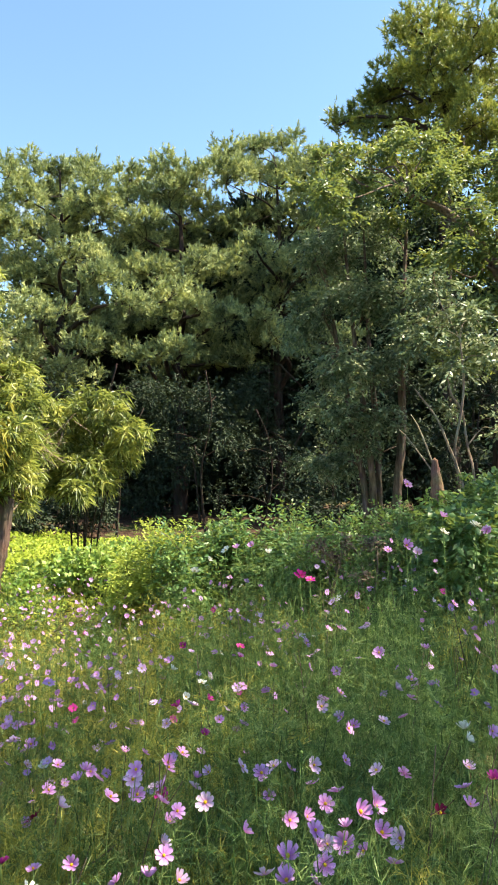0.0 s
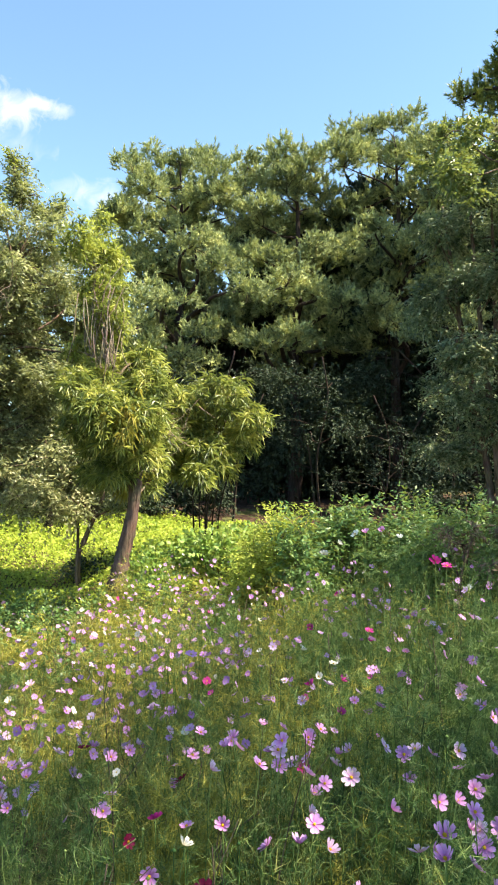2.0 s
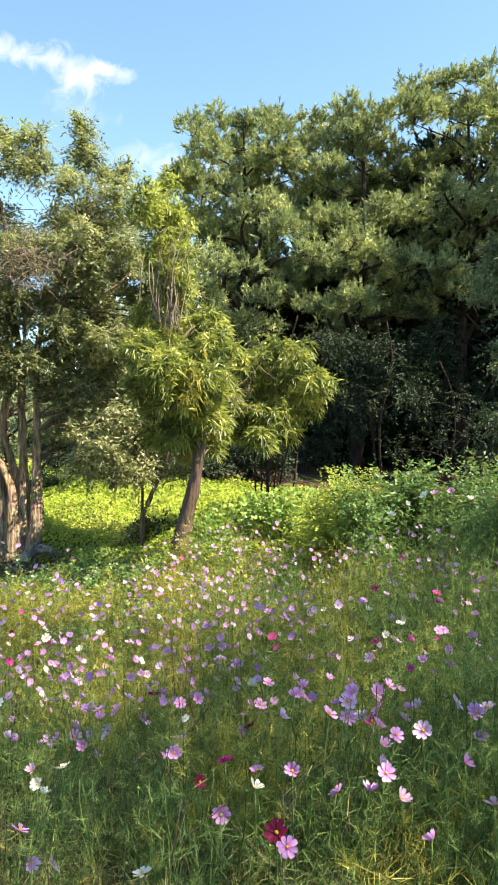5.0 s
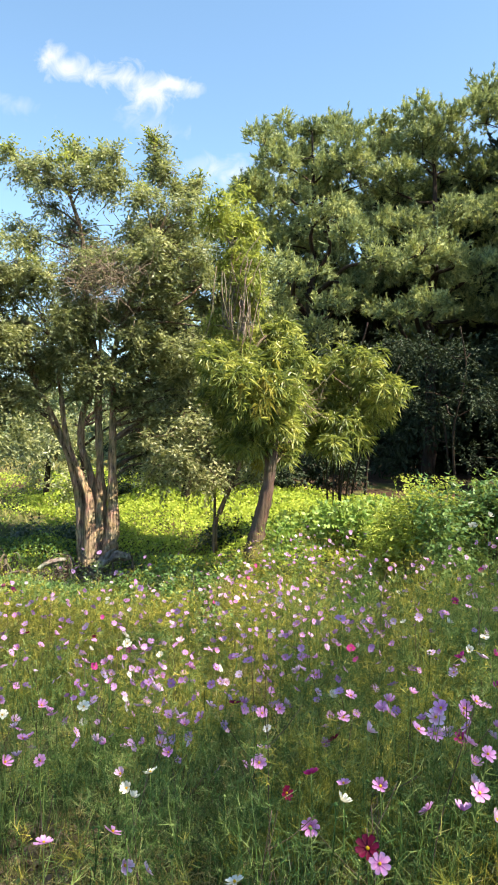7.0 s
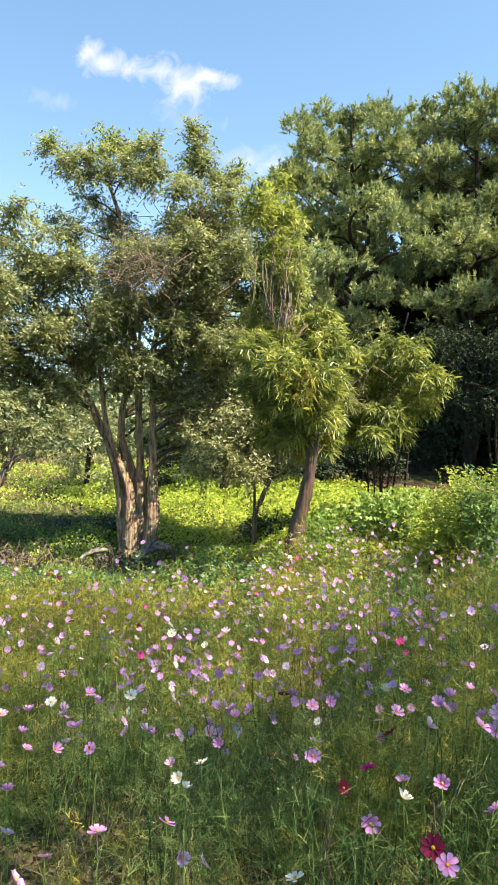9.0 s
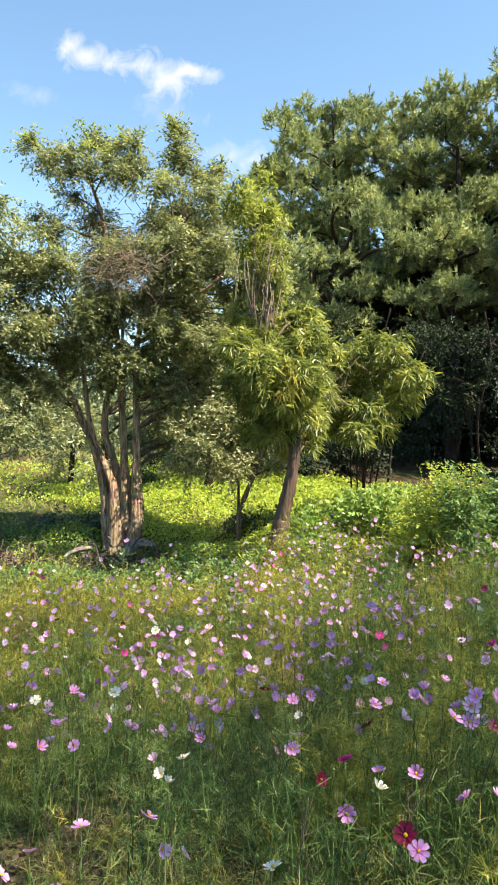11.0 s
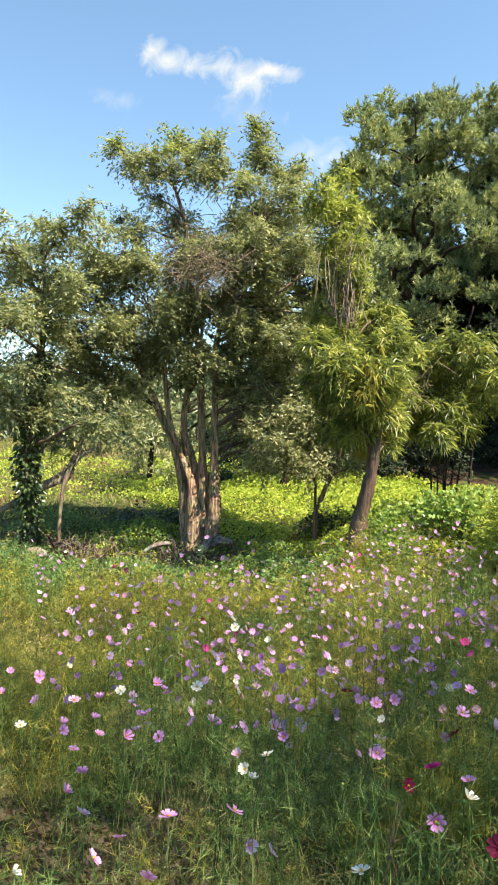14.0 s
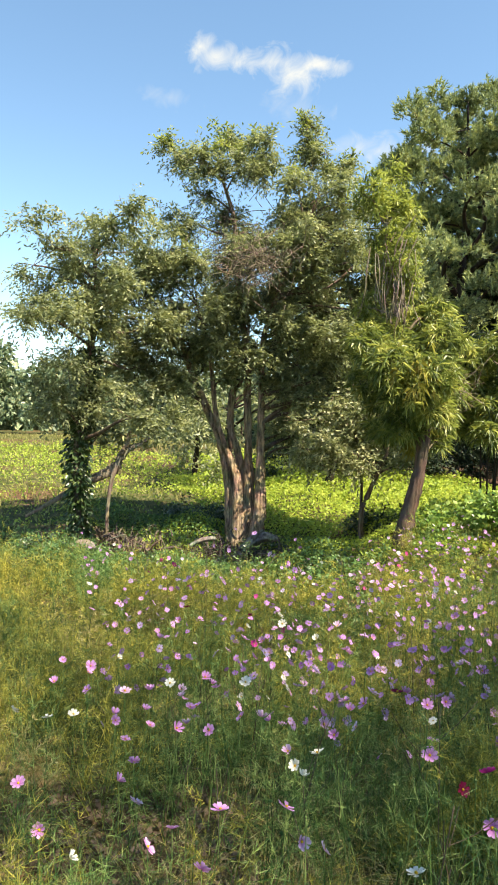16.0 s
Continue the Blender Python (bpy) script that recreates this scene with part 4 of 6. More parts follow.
grow("lance_leaved_shrub_tree", (-2.2, 10.5, float(ground_z(-2.2, 10.5))), "shrubby tree of thin stems with drooping long leaves", "tree",
     SIDE_STEMS, [(x - 0.15, y, z - 0.05, r * 0.92) for x, y, z, r in SIDE_CROWN], (M_PINEBARK, M_TWIG, M_DROOP), rng, lance_tuft(0.16, 0.019, 9, 0.35), 270, twig_n=8, shell=0.22)
grow("grey_leaved_tree", base_of(UNDER_TRUNK), "small leaning tree with grey-green leaves", "tree",
     [rooted(UNDER_TRUNK)], UNDER_CROWN, (M_TWIG, M_TWIG, M_GREY), rng, leaf_spray(0.078, 0.03), 640, twig_n=5, fill=1)
BACK_STEM = [(-4.3, 9.95, float(ground_z(-4.3, 9.95)) - 0.05, 0.022), (-4.3, 9.95, 0.8, 0.02), (-4.4, 9.85, 1.6, 0.018), (-4.4, 9.7, 2.4, 0.012)]
grow("grey_leaved_tree", base_of(BACK_STEM), "young tree with pale grey-green leaves in the sun", "tree",
     [BACK_STEM], GREY_BACK, (M_TWIG, M_TWIG, M_GREY), rng, leaf_spray(0.078, 0.03), 620, twig_n=5, fill=1)
STEM_STEMS = []
for x0, x1, y in ((2.03, 1.3, 12.45), (2.16, 1.75, 12.4), (2.3, 2.15, 12.55), (2.56, 2.9, 12.35)):
    r = 0.075 if x0 > 2.5 else 0.055
    STEM_STEMS.append([(x0, y, float(ground_z(x0, y)) - 0.08, r * 1.3), (x0 + 0.03, y, 1.3, r), (x0 * 0.7 + x1 * 0.3 + 0.05, y, 2.6, r * 0.9), (x0 * 0.4 + x1 * 0.6, y + 0.1, 4.2, r * 0.7), (x1, y + 0.1, 6.3, r * 0.3)])
grow("slender_stem_tree", (2.3, 12.4, 0.1), "tall dark broadleaf tree on several slender pale stems", "tree",
     STEM_STEMS, STEM_CROWN, (M_TWIG, M_TWIG, M_STEMLEAF), rng, leaf_spray(0.085, 0.036, 12, 0.36), 460, twig_n=5, fill=1, deep=1.5, lumps=3)
OVER_STEM = [(4.6, 10.4, float(ground_z(4.6, 10.4)) - 0.08, 0.17), (4.5, 10.5, 2.0, 0.14), (4.3, 10.6, 3.8, 0.11), (3.9, 10.8, 5.0, 0.085), (3.3, 11.0, 5.9, 0.06), (2.6, 11.1, 6.3, 0.03)]
OVER_STEM_B = [(4.3, 10.6, 3.8, 0.09), (4.35, 10.7, 5.0, 0.07), (4.6, 10.9, 6.6, 0.03)]
grow("overhanging_tree", base_of(OVER_STEM), "broadleaf tree with arching limbs and sunlit outer leaves", "tree",
     [OVER_STEM, OVER_STEM_B], OVER_CROWN, (M_TWIG, M_TWIG, M_OVER), rng, leaf_spray(0.09, 0.042, 12, 0.36), 460, twig_n=5, fill=1, deep=1.5, lumps=3)


def pine(label, foot, top, clumps, mat, seed, trunk_r=0.2, sink=0.2):
    """An old pine: a dark trunk, bent boughs with bare twigs, and needle pads about their ends."""
    r = np.random.default_rng(seed)
    clumps = [(*q[:2], q[2] - sink, q[3] * 1.15) for q in clumps]
    x, y = foot
    g = float(ground_z(x, y)) - 0.1
    stem = [(x, y, g, trunk_r * 1.3), (x + 0.1, y, g + 2, trunk_r), (x, y + 0.1, g + 6, trunk_r * 0.8), (x + 0.15, y, g + (top - g) * 0.7, trunk_r * 0.5), (x, y, top, 0.03)]
    root = thing("pine_tree", (x, y, g), label, "pine", "pines")
    part("trunk", tube(stem, 12, 5, 0.16, seed), M_PINEBARK, root, "", True)
    needles = []
    for c in clumps:
        part("bough", joined([tube(branch_to(stem, c, r, 0.7), 6, 3, 0.08)] + twigs(c[:3], c[3], 7, r, 0.014)), M_PINEBARK, root, "", True)
        needles += needle_pads(c, c[3], r)
        back = (c[0] + r.normal() * 0.5, c[1] + r.uniform(0.8, 2.2), c[2] + r.normal() * 0.4)
        needles += needle_pads(back, c[3], r, 3, 24)
    part("needles", joined(needles), mat, root)
    return root


def mid_x(clumps):
    return sum(c[0] for c in clumps) / len(clumps), sum(c[1] for c in clumps) / len(clumps)


def drawn_out(clumps, k=0.88):
    """Low boughs that reach out of the wood to the light."""
    return [(x * k, y * k, (z - 1.5) * k + 1.5, r * k * 0.78) for x, y, z, r in clumps]


pine("old pine with broad sunlit yellow-green needle clumps", mid_x(PINE_A), 13.6, PINE_A + drawn_out(PINE_A_LOW), M_PINE, 21, sink=0.3)
pine("old pine with a dark open inner crown", mid_x(PINE_B), 13.9, PINE_B + drawn_out(PINE_B_LOW), M_PINE, 22, sink=0.55)
pine("old pine with a dark trunk and upright candles", mid_x(PINE_C), 14.6, PINE_C + drawn_out(PINE_C_LOW), M_PINE, 23, sink=0.1)
pine("tall pine with yellowish needles standing above the rest", (6.4, 22.3), 18.3, TALL_PINE, M_TALLPINE, 24, 0.24)


def wood_tree(x, y, high, wide, seed, mat, label, low=0.15, count=260, leaf=None, name="wood_tree", lumps=13, girth=1.0):
    """A tree of the dark wood behind the pines, leafy from near the ground."""
    r = np.random.default_rng(seed)
    g = float(ground_z(x, y)) - 0.1
    stem = [(x, y, g, 0.016 * high * girth), (x + r.normal() * 0.2, y, g + high * 0.4, 0.012 * high * girth), (x + r.normal() * 0.4, y, g + high * 0.75, 0.007 * high * girth), (x, y, g + high, 0.02)]
    cl = []
    for _ in range(int(lumps * high / 8)):
        h = r.uniform(low, 0.96)
        a = r.uniform(0, 2 * np.pi)
        k = wide * (1 - 0.55 * abs(h - 0.45)) * r.uniform(0.35, 0.95)
        cl.append((x + math.cos(a) * k, y + math.sin(a) * k, g + h * high, wide * r.uniform(0.34, 0.5)))
    return grow(name, (x, y, g), label, "tree", [stem], cl, (M_PINEBARK, M_PINEBARK, mat), r, leaf or broad_leaf(0.22, 0.11), count * 0.5, "wood trees", twig_n=0)


WOOD = ((-9.5, 31, 9.5, 2.6), (-6.0, 33, 9.0, 2.6), (-3.4, 32, 9.8, 2.6), (-0.6, 33, 9.5, 2.6), (2.2, 31, 10.5, 2.6), (5.0, 30, 11, 2.8), (8.4, 29, 11, 2.8), (11.5, 27, 10, 2.8),
        (-12.5, 33, 7.2, 2.4), (15, 29, 10, 3.0), (-0.4, 32.5, 13.5, 2.8), (-4.6, 32.5, 13.0, 2.8))
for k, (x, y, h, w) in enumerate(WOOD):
    wood_tree(x, y, h, w, 40 + k, M_SHADE, "broadleaf tree with leaf colour darkened for the shade of the wood", 0.05, 110, broad_leaf(0.4, 0.24))
# Back pines take the shade-darkened leaf tone in place of needle green.
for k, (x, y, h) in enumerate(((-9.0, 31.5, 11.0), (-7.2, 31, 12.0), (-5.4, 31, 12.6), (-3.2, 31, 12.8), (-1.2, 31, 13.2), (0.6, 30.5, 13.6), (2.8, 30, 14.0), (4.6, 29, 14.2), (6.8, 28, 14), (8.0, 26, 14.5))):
    wood_tree(x, y, h, 2.2, 130 + k, M_SHADE, "pine behind the front row in the shade-darkened leaf tone", 0.15, 30, lambda p, d, r: candles(p, unit(d + [0, 0, 0.8]), r, 0.3, 0.13, 9, 0.5), "back_pine")
UNDER = ((-7.4, 23.5, 4.4, 1.9), (-4.4, 24, 4.8, 2.0), (-1.6, 23, 5.0, 2.0), (1.0, 21.5, 5.2, 2.0), (3.4, 20, 5.4, 2.0), (6.2, 18.5, 5.8, 2.2), (-10.0, 25.5, 4.0, 1.8),
         (2.2, 17.5, 3.8, 1.6), (0.2, 18.5, 3.6, 1.6), (-8.8, 28, 5.0, 2.4), (-5.5, 28.5, 5.5, 2.4), (-2.5, 28, 5.5, 2.4), (0.8, 27, 6, 2.4), (4, 25.5, 6, 2.4), (7.5, 23.5, 7, 2.6), (12, 20, 7, 2.6), (-6.0, 19.5, 4.6, 1.9), (-3.6, 19.0, 4.8, 1.9), (-1.2, 19.5, 4.8, 1.9), (-8.2, 20.5, 4.4, 1.8))
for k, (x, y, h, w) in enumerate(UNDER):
    wood_tree(x, y, h, w, 60 + k, M_SHADE, "low undergrowth tree with shade-darkened leaves below the pines", 0.3 if -4 < x < 3 and y < 24 else 0.08, 100 if y > 22 else 170, broad_leaf(0.18, 0.09) if y > 22 else leaf_spray(0.085, 0.036, 10, 0.34), "undergrowth_tree", 13, 0.45)
# Mostly unseen trees, added to shade the undergrowth and close sky gaps.
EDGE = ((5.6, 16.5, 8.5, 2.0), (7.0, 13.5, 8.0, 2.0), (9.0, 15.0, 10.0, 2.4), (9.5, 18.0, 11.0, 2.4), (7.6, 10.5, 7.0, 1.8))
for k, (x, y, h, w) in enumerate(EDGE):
    wood_tree(x, y, h, w, 115 + k, M_SHADE, "tall shade-toned broadleaf tree added at the wood edge to shade the undergrowth", 0.12, 110, leaf_spray(0.125, 0.058, 9, 0.38), "edge_tree", 15, 0.6)

# unseen trees added beside the camera to throw dappled shade on the flowers
for k, (x, y, h, w) in enumerate(((3.6, 1.1, 12.0, 0.9), (3.1, 2.0, 12.0, 0.9), (4.9, 2.1, 12.0, 0.9), (3.2, 4.0, 12.0, 0.6), (6.1, 1.7, 12.0, 1.2), (6.6, 3.2, 12.0, 1.4), (7.2, 5.2, 12.0, 1.5), (8.0, 6.5, 12.0, 1.7))):
    wood_tree(x, y, h, w, 80 + k, M_SHADE, "unseen leafy tree added to shade the flower bed", 0.3, 96, broad_leaf(0.15, 0.085), "shade_tree", 13, 0.4)
for k, (x, y, h, w, low) in enumerate(((3.4, 3.5, 12.5, 0.5, 0.68), (3.3, 2.5, 12.5, 0.55, 0.66), (2.9, 4.3, 10.5, 0.4, 0.7))):
    wood_tree(x, y, h, w, 180 + k, M_SHADE, "unseen slim leafy tree added to shade patches of the flower bed", low, 230, broad_leaf(0.13, 0.075), "shade_tree", 9, 0.4)

# ivy on the slim trunk
ivy_at = curve(rooted(IVY_TRUNK), 12)
k = rng.integers(0, int(len(ivy_at) * 0.72), 2600)
d = unit(rng.normal(size=(2600, 3)) * [1, 1, 0.3])
ivy = leaves(ivy_at[k, :3] + d * (ivy_at[k, 3:4] * 0.9 + rng.random((2600, 1)) ** 2 * 0.14), d + [0, 0, -0.6], 0.075, 0.06, rng)
part("ivy", ivy, M_IVY, bpy.data.objects["ivy_clad_tree"], "dark glossy ivy leaves")

# broken stump and leaning pale stems at the edge of the wood
stump = thing("broken_tree", base_of(STUMP), "broken red-brown tree stump with bare pale limbs", "tree stump")
part("trunk", tube(rooted(STUMP), 12, 5, 0.14, 2), M_REDBARK, stump, "", True)
for s in (STUMP_LIMB_A, STUMP_LIMB_B):
    part("limb", tube(s, 7, 4, 0.1, 5), M_PALEBARK, stump, "bare pale limb", True)
STRAGGLE = [(2.7, 9.2, 3.2, 0.35), (2.4, 9.3, 3.7, 0.4), (3.0, 9.4, 3.9, 0.4), (3.3, 9.3, 3.4, 0.35), (2.6, 9.6, 4.4, 0.4), (3.5, 9.2, 2.4, 0.35)]
grow("straggling_tree", base_of(LEAN_STEM_A), "straggling young tree of leaning pale stems", "tree",
     [rooted(LEAN_STEM_A), rooted(LEAN_STEM_B), rooted(LEAN_STEM_C)], STRAGGLE, (M_PALEBARK, M_PALEBARK, M_STEMLEAF), rng, leaf_spray(0.085, 0.038), 420, twig_n=5)

# dead twigs caught in the crown of the many-stemmed tree
dry = []
DRY_AT = BROAD_MID[2][:3]
for k in range(230):
    o = np.array(DRY_AT) + rng.normal(size=3) * [0.5, 0.3, 0.32] + [0.25, -0.45, -0.15]
    e = o + unit(rng.normal(size=3) * [1, 0.5, 0.8]) * rng.uniform(0.25, 0.6)
    dry.append(tube([(*o, 0.006), (*((o + e) / 2 + rng.normal(size=3) * 0.06), 0.005), (*e, 0.002)], 4, 2, 0.0))
part("dead_twig_tangle", joined(dry), M_DEADTWIG, bpy.data.objects["multi_stem_tree"], "tangle of dead grey-brown twigs", True)["kind"] = "stuff"

# ---- ground cover and bushes ----
def cover(name, label, mat, n, region, seed, leafy, low=0.02, high=0.35, per=1):
    """Leaves of a creeping plant over a stretch of ground."""
    r = np.random.default_rng(seed)
    x0, x1, y0, y1 = region
    p = r.uniform((x0, y0, 0), (x1, y1, 1), (n * 3, 3))
    keep = leafy(p[:, 0], p[:, 1], r)
    p = p[keep][:n]
    hump = 0.55 + 0.45 * np.sin(p[:, 0] * 2.3 + 1.3 * np.sin(p[:, 1] * 1.1)) * np.sin(p[:, 1] * 2.9 + p[:, 0])
    p[:, 2] = ground_z(p[:, 0], p[:, 1]) + low + (high - low) * hump * p[:, 2] ** 0.5
    w = r.normal(size=p.shape) * 0.9 + [0.15, -0.3, 0.35]
    size = 0.042 + 0.0045 * np.maximum(p[:, 1] - 8, 0)
    v, f = leaves(p, w, size, size * 0.8, r, 0.15, 0.1, 0.6)
    ob = part(name, (v, f), mat)
    return tagged(ob, label, "ground cover", "", "stuff")


def cover_edge(x, y, r):
    """From the flower bed to the wood, and out over the open field."""
    near = 7.6 + 0.5 * np.sin(x * 1.3) - 0.6 * smooth(-4.0, -7, x)
    far = 16.4 + 0.8 * np.sin(x * 0.9) + 3 * smooth(-6.5, -10.5, x)
    return (y > near) & (y < far) & (x < 0.2 - 0.12 * (y - 7)) & (x > -1.6 * y) & (r.random(len(x)) < (1 - 0.75 * smooth(16, 30, y)) * (1 - 0.88 * smooth(0.4, 1.1, -x - 0.62 * y - 0.9 + 0.5 * np.sin(y * 1.3))))


cover("ground_cover", "sunlit yellow-green creeping leaves over the ground", M_COVER, 170000, (-26, 1, 5.5, 32), 5, cover_edge)


def rank(x, y, r):
    return (y > 5.2) & (y < 9.6) & (x > -9) & (x < -2.2) & (r.random(len(x)) < 0.9) & ((x > -4.6) | (np.abs(y - 8.0 - 0.12 * (x + 6)) > 0.45)) & (np.abs(y - 7.6 + 0.15 * (x + 5)) < 1.8 + 0.5 * np.sin(x * 2.0) + 0.9 * smooth(-4.0, -6.0, x))


cover("rank_weeds", "darker leafy weeds round the foot of the trees", M_BUSH, 22000, (-9, -2, 5, 10), 6, rank, 0.02, 0.4)


def brush_floor(x, y, r):
    return (np.abs(y - 8.0 - 0.12 * (x + 6)) < 0.4) & (x > -8.4)


cover("leaf_litter", "dry brown leaf litter under the tree", M_DEADLEAF, 5200, (-8.5, -4.4, 7, 9), 7, brush_floor, 0.04, 0.24)


def bare_spot(x, y, r):
    return ((x + 2.05) / 0.85) ** 2 + ((y - 2.05) / 0.75) ** 2 < 1


cover("leaf_litter", "dry red-brown leaf litter at the edge of the flowers", M_DEADLEAF, 3800, (-3.0, -1.1, 1.2, 2.9), 8, bare_spot, 0.0, 0.06)


def shrub(label, heads, mat, seed, count, leaf, name="shrub", stems=4):
    """A bush: stems from one foot, and a head of leaves made of lumps."""
    r = np.random.default_rng(seed)
    cx, cy = np.mean([h[0] for h in heads]), np.mean([h[1] for h in heads])
    g = float(ground_z(cx, cy))
    root = thing(name, (cx, cy, g - 0.03), label, "bush", "bushes")
    st, cr = [], []
    for h in heads:
        c = np.array(h[:3])
        foot = np.array([cx + (c[0] - cx) * 0.5, cy + (c[1] - cy) * 0.5, g - 0.05])
        st.append(tube([(*foot, 0.014), (*((foot + c) / 2 + r.normal(size=3) * 0.06), 0.01), (*c, 0.005)], 5, 3, 0.0))
        st += twigs(c, h[3], stems, r, 0.005)
        p, d = in_clump(int(count * (h[3] / 0.3) ** 2), c, h[3], r, 0.85)
        p[:, 2] = np.maximum(p[:, 2], ground_z(p[:, 0], p[:, 1]) + 0.03)
        cr.append(leaf(p, d, r))
    part("stem", joined(st), M_TWIG, root, "", True)["kind"] = "stuff"
    part("foliage", joined(cr), mat, root)
    return root


def heads_over(x0, x1, y0, y1, tops, n, seed, r0=0.26, r1=0.4):
    """Lumps of foliage between the ground and a top line."""
    r = np.random.default_rng(seed)
    out = []
    for _ in range(n):
        x, y = r.uniform(x0, x1), r.uniform(y0, y1)
        top = np.interp(x, [t[0] for t in tops], [t[1] for t in tops])
        s = r.uniform(r0, r1)
        g = float(ground_z(x, y))
        z = g + 0.1 + (top - s * 0.9 - g) * r.random() ** 0.5
        out.append((x, y, max(z, g + 0.08), s))
    return out


TOPS = ((-1.9, 0.7), (-1.2, 1.02), (-0.4, 1.3), (0.9, 1.34), (1.7, 1.42), (2.6, 1.75), (3.6, 2.05))
shrub("pale yellow-green bush with upright shoots", heads_over(-1.35, -0.7, 7.1, 7.8, TOPS, 13, 1), M_LIGHTBUSH, 31, 500, leaf_spray(0.045, 0.02, 14, 0.28, -0.8))
shrub("dense green bush with compound leaves", heads_over(-0.85, 0.6, 6.8, 7.8, TOPS, 20, 2), M_BUSH, 32, 380, leaf_spray(0.06, 0.028, 12, 0.3, -0.4))
shrub("dense shaded green bush beside the flowers", heads_over(0.4, 1.6, 6.3, 7.5, TOPS, 18, 3), M_BUSH, 33, 430, leaf_spray(0.055, 0.024, 14, 0.28, -0.1))
shrub("tall dark green bush with broad leaves", heads_over(1.3, 2.3, 5.0, 6.8, TOPS, 18, 4), M_BUSH, 34, 370, leaf_spray(0.075, 0.045, 10, 0.26, 0.1))
shrub("leafy bush rising at the edge of the wood", heads_over(2.1, 3.6, 5.6, 7.8, TOPS, 22, 5), M_BUSH, 35, 370, leaf_spray(0.075, 0.045, 10, 0.26, 0.1))
shrub("low creeper with bright broad leaves", heads_over(-3.0, -1.5, 8.4, 9.6, ((-3.0, 0.5), (-1.5, 0.95)), 16, 6, 0.2, 0.3), M_CREEPER, 36, 360, broad_leaf(0.075, 0.06, -0.1))
# Made-up bush: fills in for grey-brown blobs of unknown kind.
shrub("made-up grey-brown bush in place of indistinct blobs among the leaves", [(0.61, 6.07, 1.07, 0.11), (0.82, 6.04, 1.08, 0.13), (0.90, 5.73, 0.87, 0.11), (1.10, 6.10, 1.09, 0.14), (0.77, 6.15, 0.98, 0.12)], M_DEADLEAF, 37, 420, leaf_spray(0.045, 0.022, 8, 0.12, 0.0), "blob_fill_bush", 8)

# ---- far field ----
FAR = ((-38, 29, 6.5, 3.2), (-34, 33, 5.5, 3.0), (-29, 36, 5.0, 3.0), (-42, 25, 7.0, 3.4), (-24, 34, 4.6, 2.6), (-20, 32, 4.6, 2.4), (-47, 33, 8.0, 3.6), (-17, 29, 4.2, 2.0), (-14.5, 27.5, 4.4, 2.0))
for k, (x, y, h, w) in enumerate(FAR):
    wood_tree(x, y, h * 0.85, w, 100 + k, M_STEMLEAF, "distant leafy tree beyond the field", 0.05, 80, broad_leaf(0.46, 0.28), "field_tree")

def treeline(name, label, mat, a0, a1, n, tiers, big, near, seed):
    """The far edge of the open land: one band of woods."""
    r = np.random.default_rng(seed)
    geos = []
    for k in range(n):
        a = radians(a0 + (a1 - a0) * k / n + r.normal())
        dist = near * r.uniform(1, 1.4)
        x, y = math.sin(a) * dist, math.cos(a) * dist
        s = r.uniform(0.55, 1.0) * big
        for h in tiers:
            p, q = in_clump(50, (x + r.normal(), y, float(ground_z(x, y)) + s * h + r.random()), s, r, 0.9)
            geos.append(leaves(p, q + r.normal(size=q.shape), 1.7, 1.2, r))
    tagged(part(name, joined(geos), mat), label, "woods", "", "stuff")


treeline("far_wood", "far grey-green woods along the horizon", M_STEMLEAF, -80, -26, 70, (0.25, 0.95), 4.0, 62, 9)
treeline("far_wood", "band of shade-darkened leaves for the deep wood behind the pines", M_SHADE, -27, 50, 60, (0.2, 0.9, 1.6, 2.3), 5.0, 48, 10)

# ---- flowers ----
PINK_A = [(-1.26, 1.36, 0.42), (-1.86, 1.38, 0.31), (-1.48, 1.42, 0.37), (-1.48, 1.53, 0.37), (-0.43, 1.57, 0.59), (-2.17, 1.57, 0.28), (-0.11, 1.57, 0.66), (0.32, 1.63, 0.75), (-1.40, 1.66, 0.39), (0.07, 1.70, 0.69), (0.26, 1.70, 0.74), (-1.21, 1.72, 0.43), (-1.85, 1.72, 0.32), (-0.64, 1.75, 0.54), (0.16, 1.77, 0.72), (-0.26, 1.81, 0.63), (0.55, 1.82, 0.79), (-0.35, 1.84, 0.60), (-1.91, 1.87, 0.31), (0.10, 1.92, 0.71), (-0.02, 1.93, 0.68), (0.33, 1.93, 0.76), (-0.49, 1.96, 0.58), (0.20, 1.97, 0.73), (-0.60, 1.98, 0.56), (-2.08, 2.02, 0.29), (0.24, 2.05, 0.73), (-0.24, 2.09, 0.63), (0.18, 2.13, 0.72), (-2.23, 2.13, 0.29)]
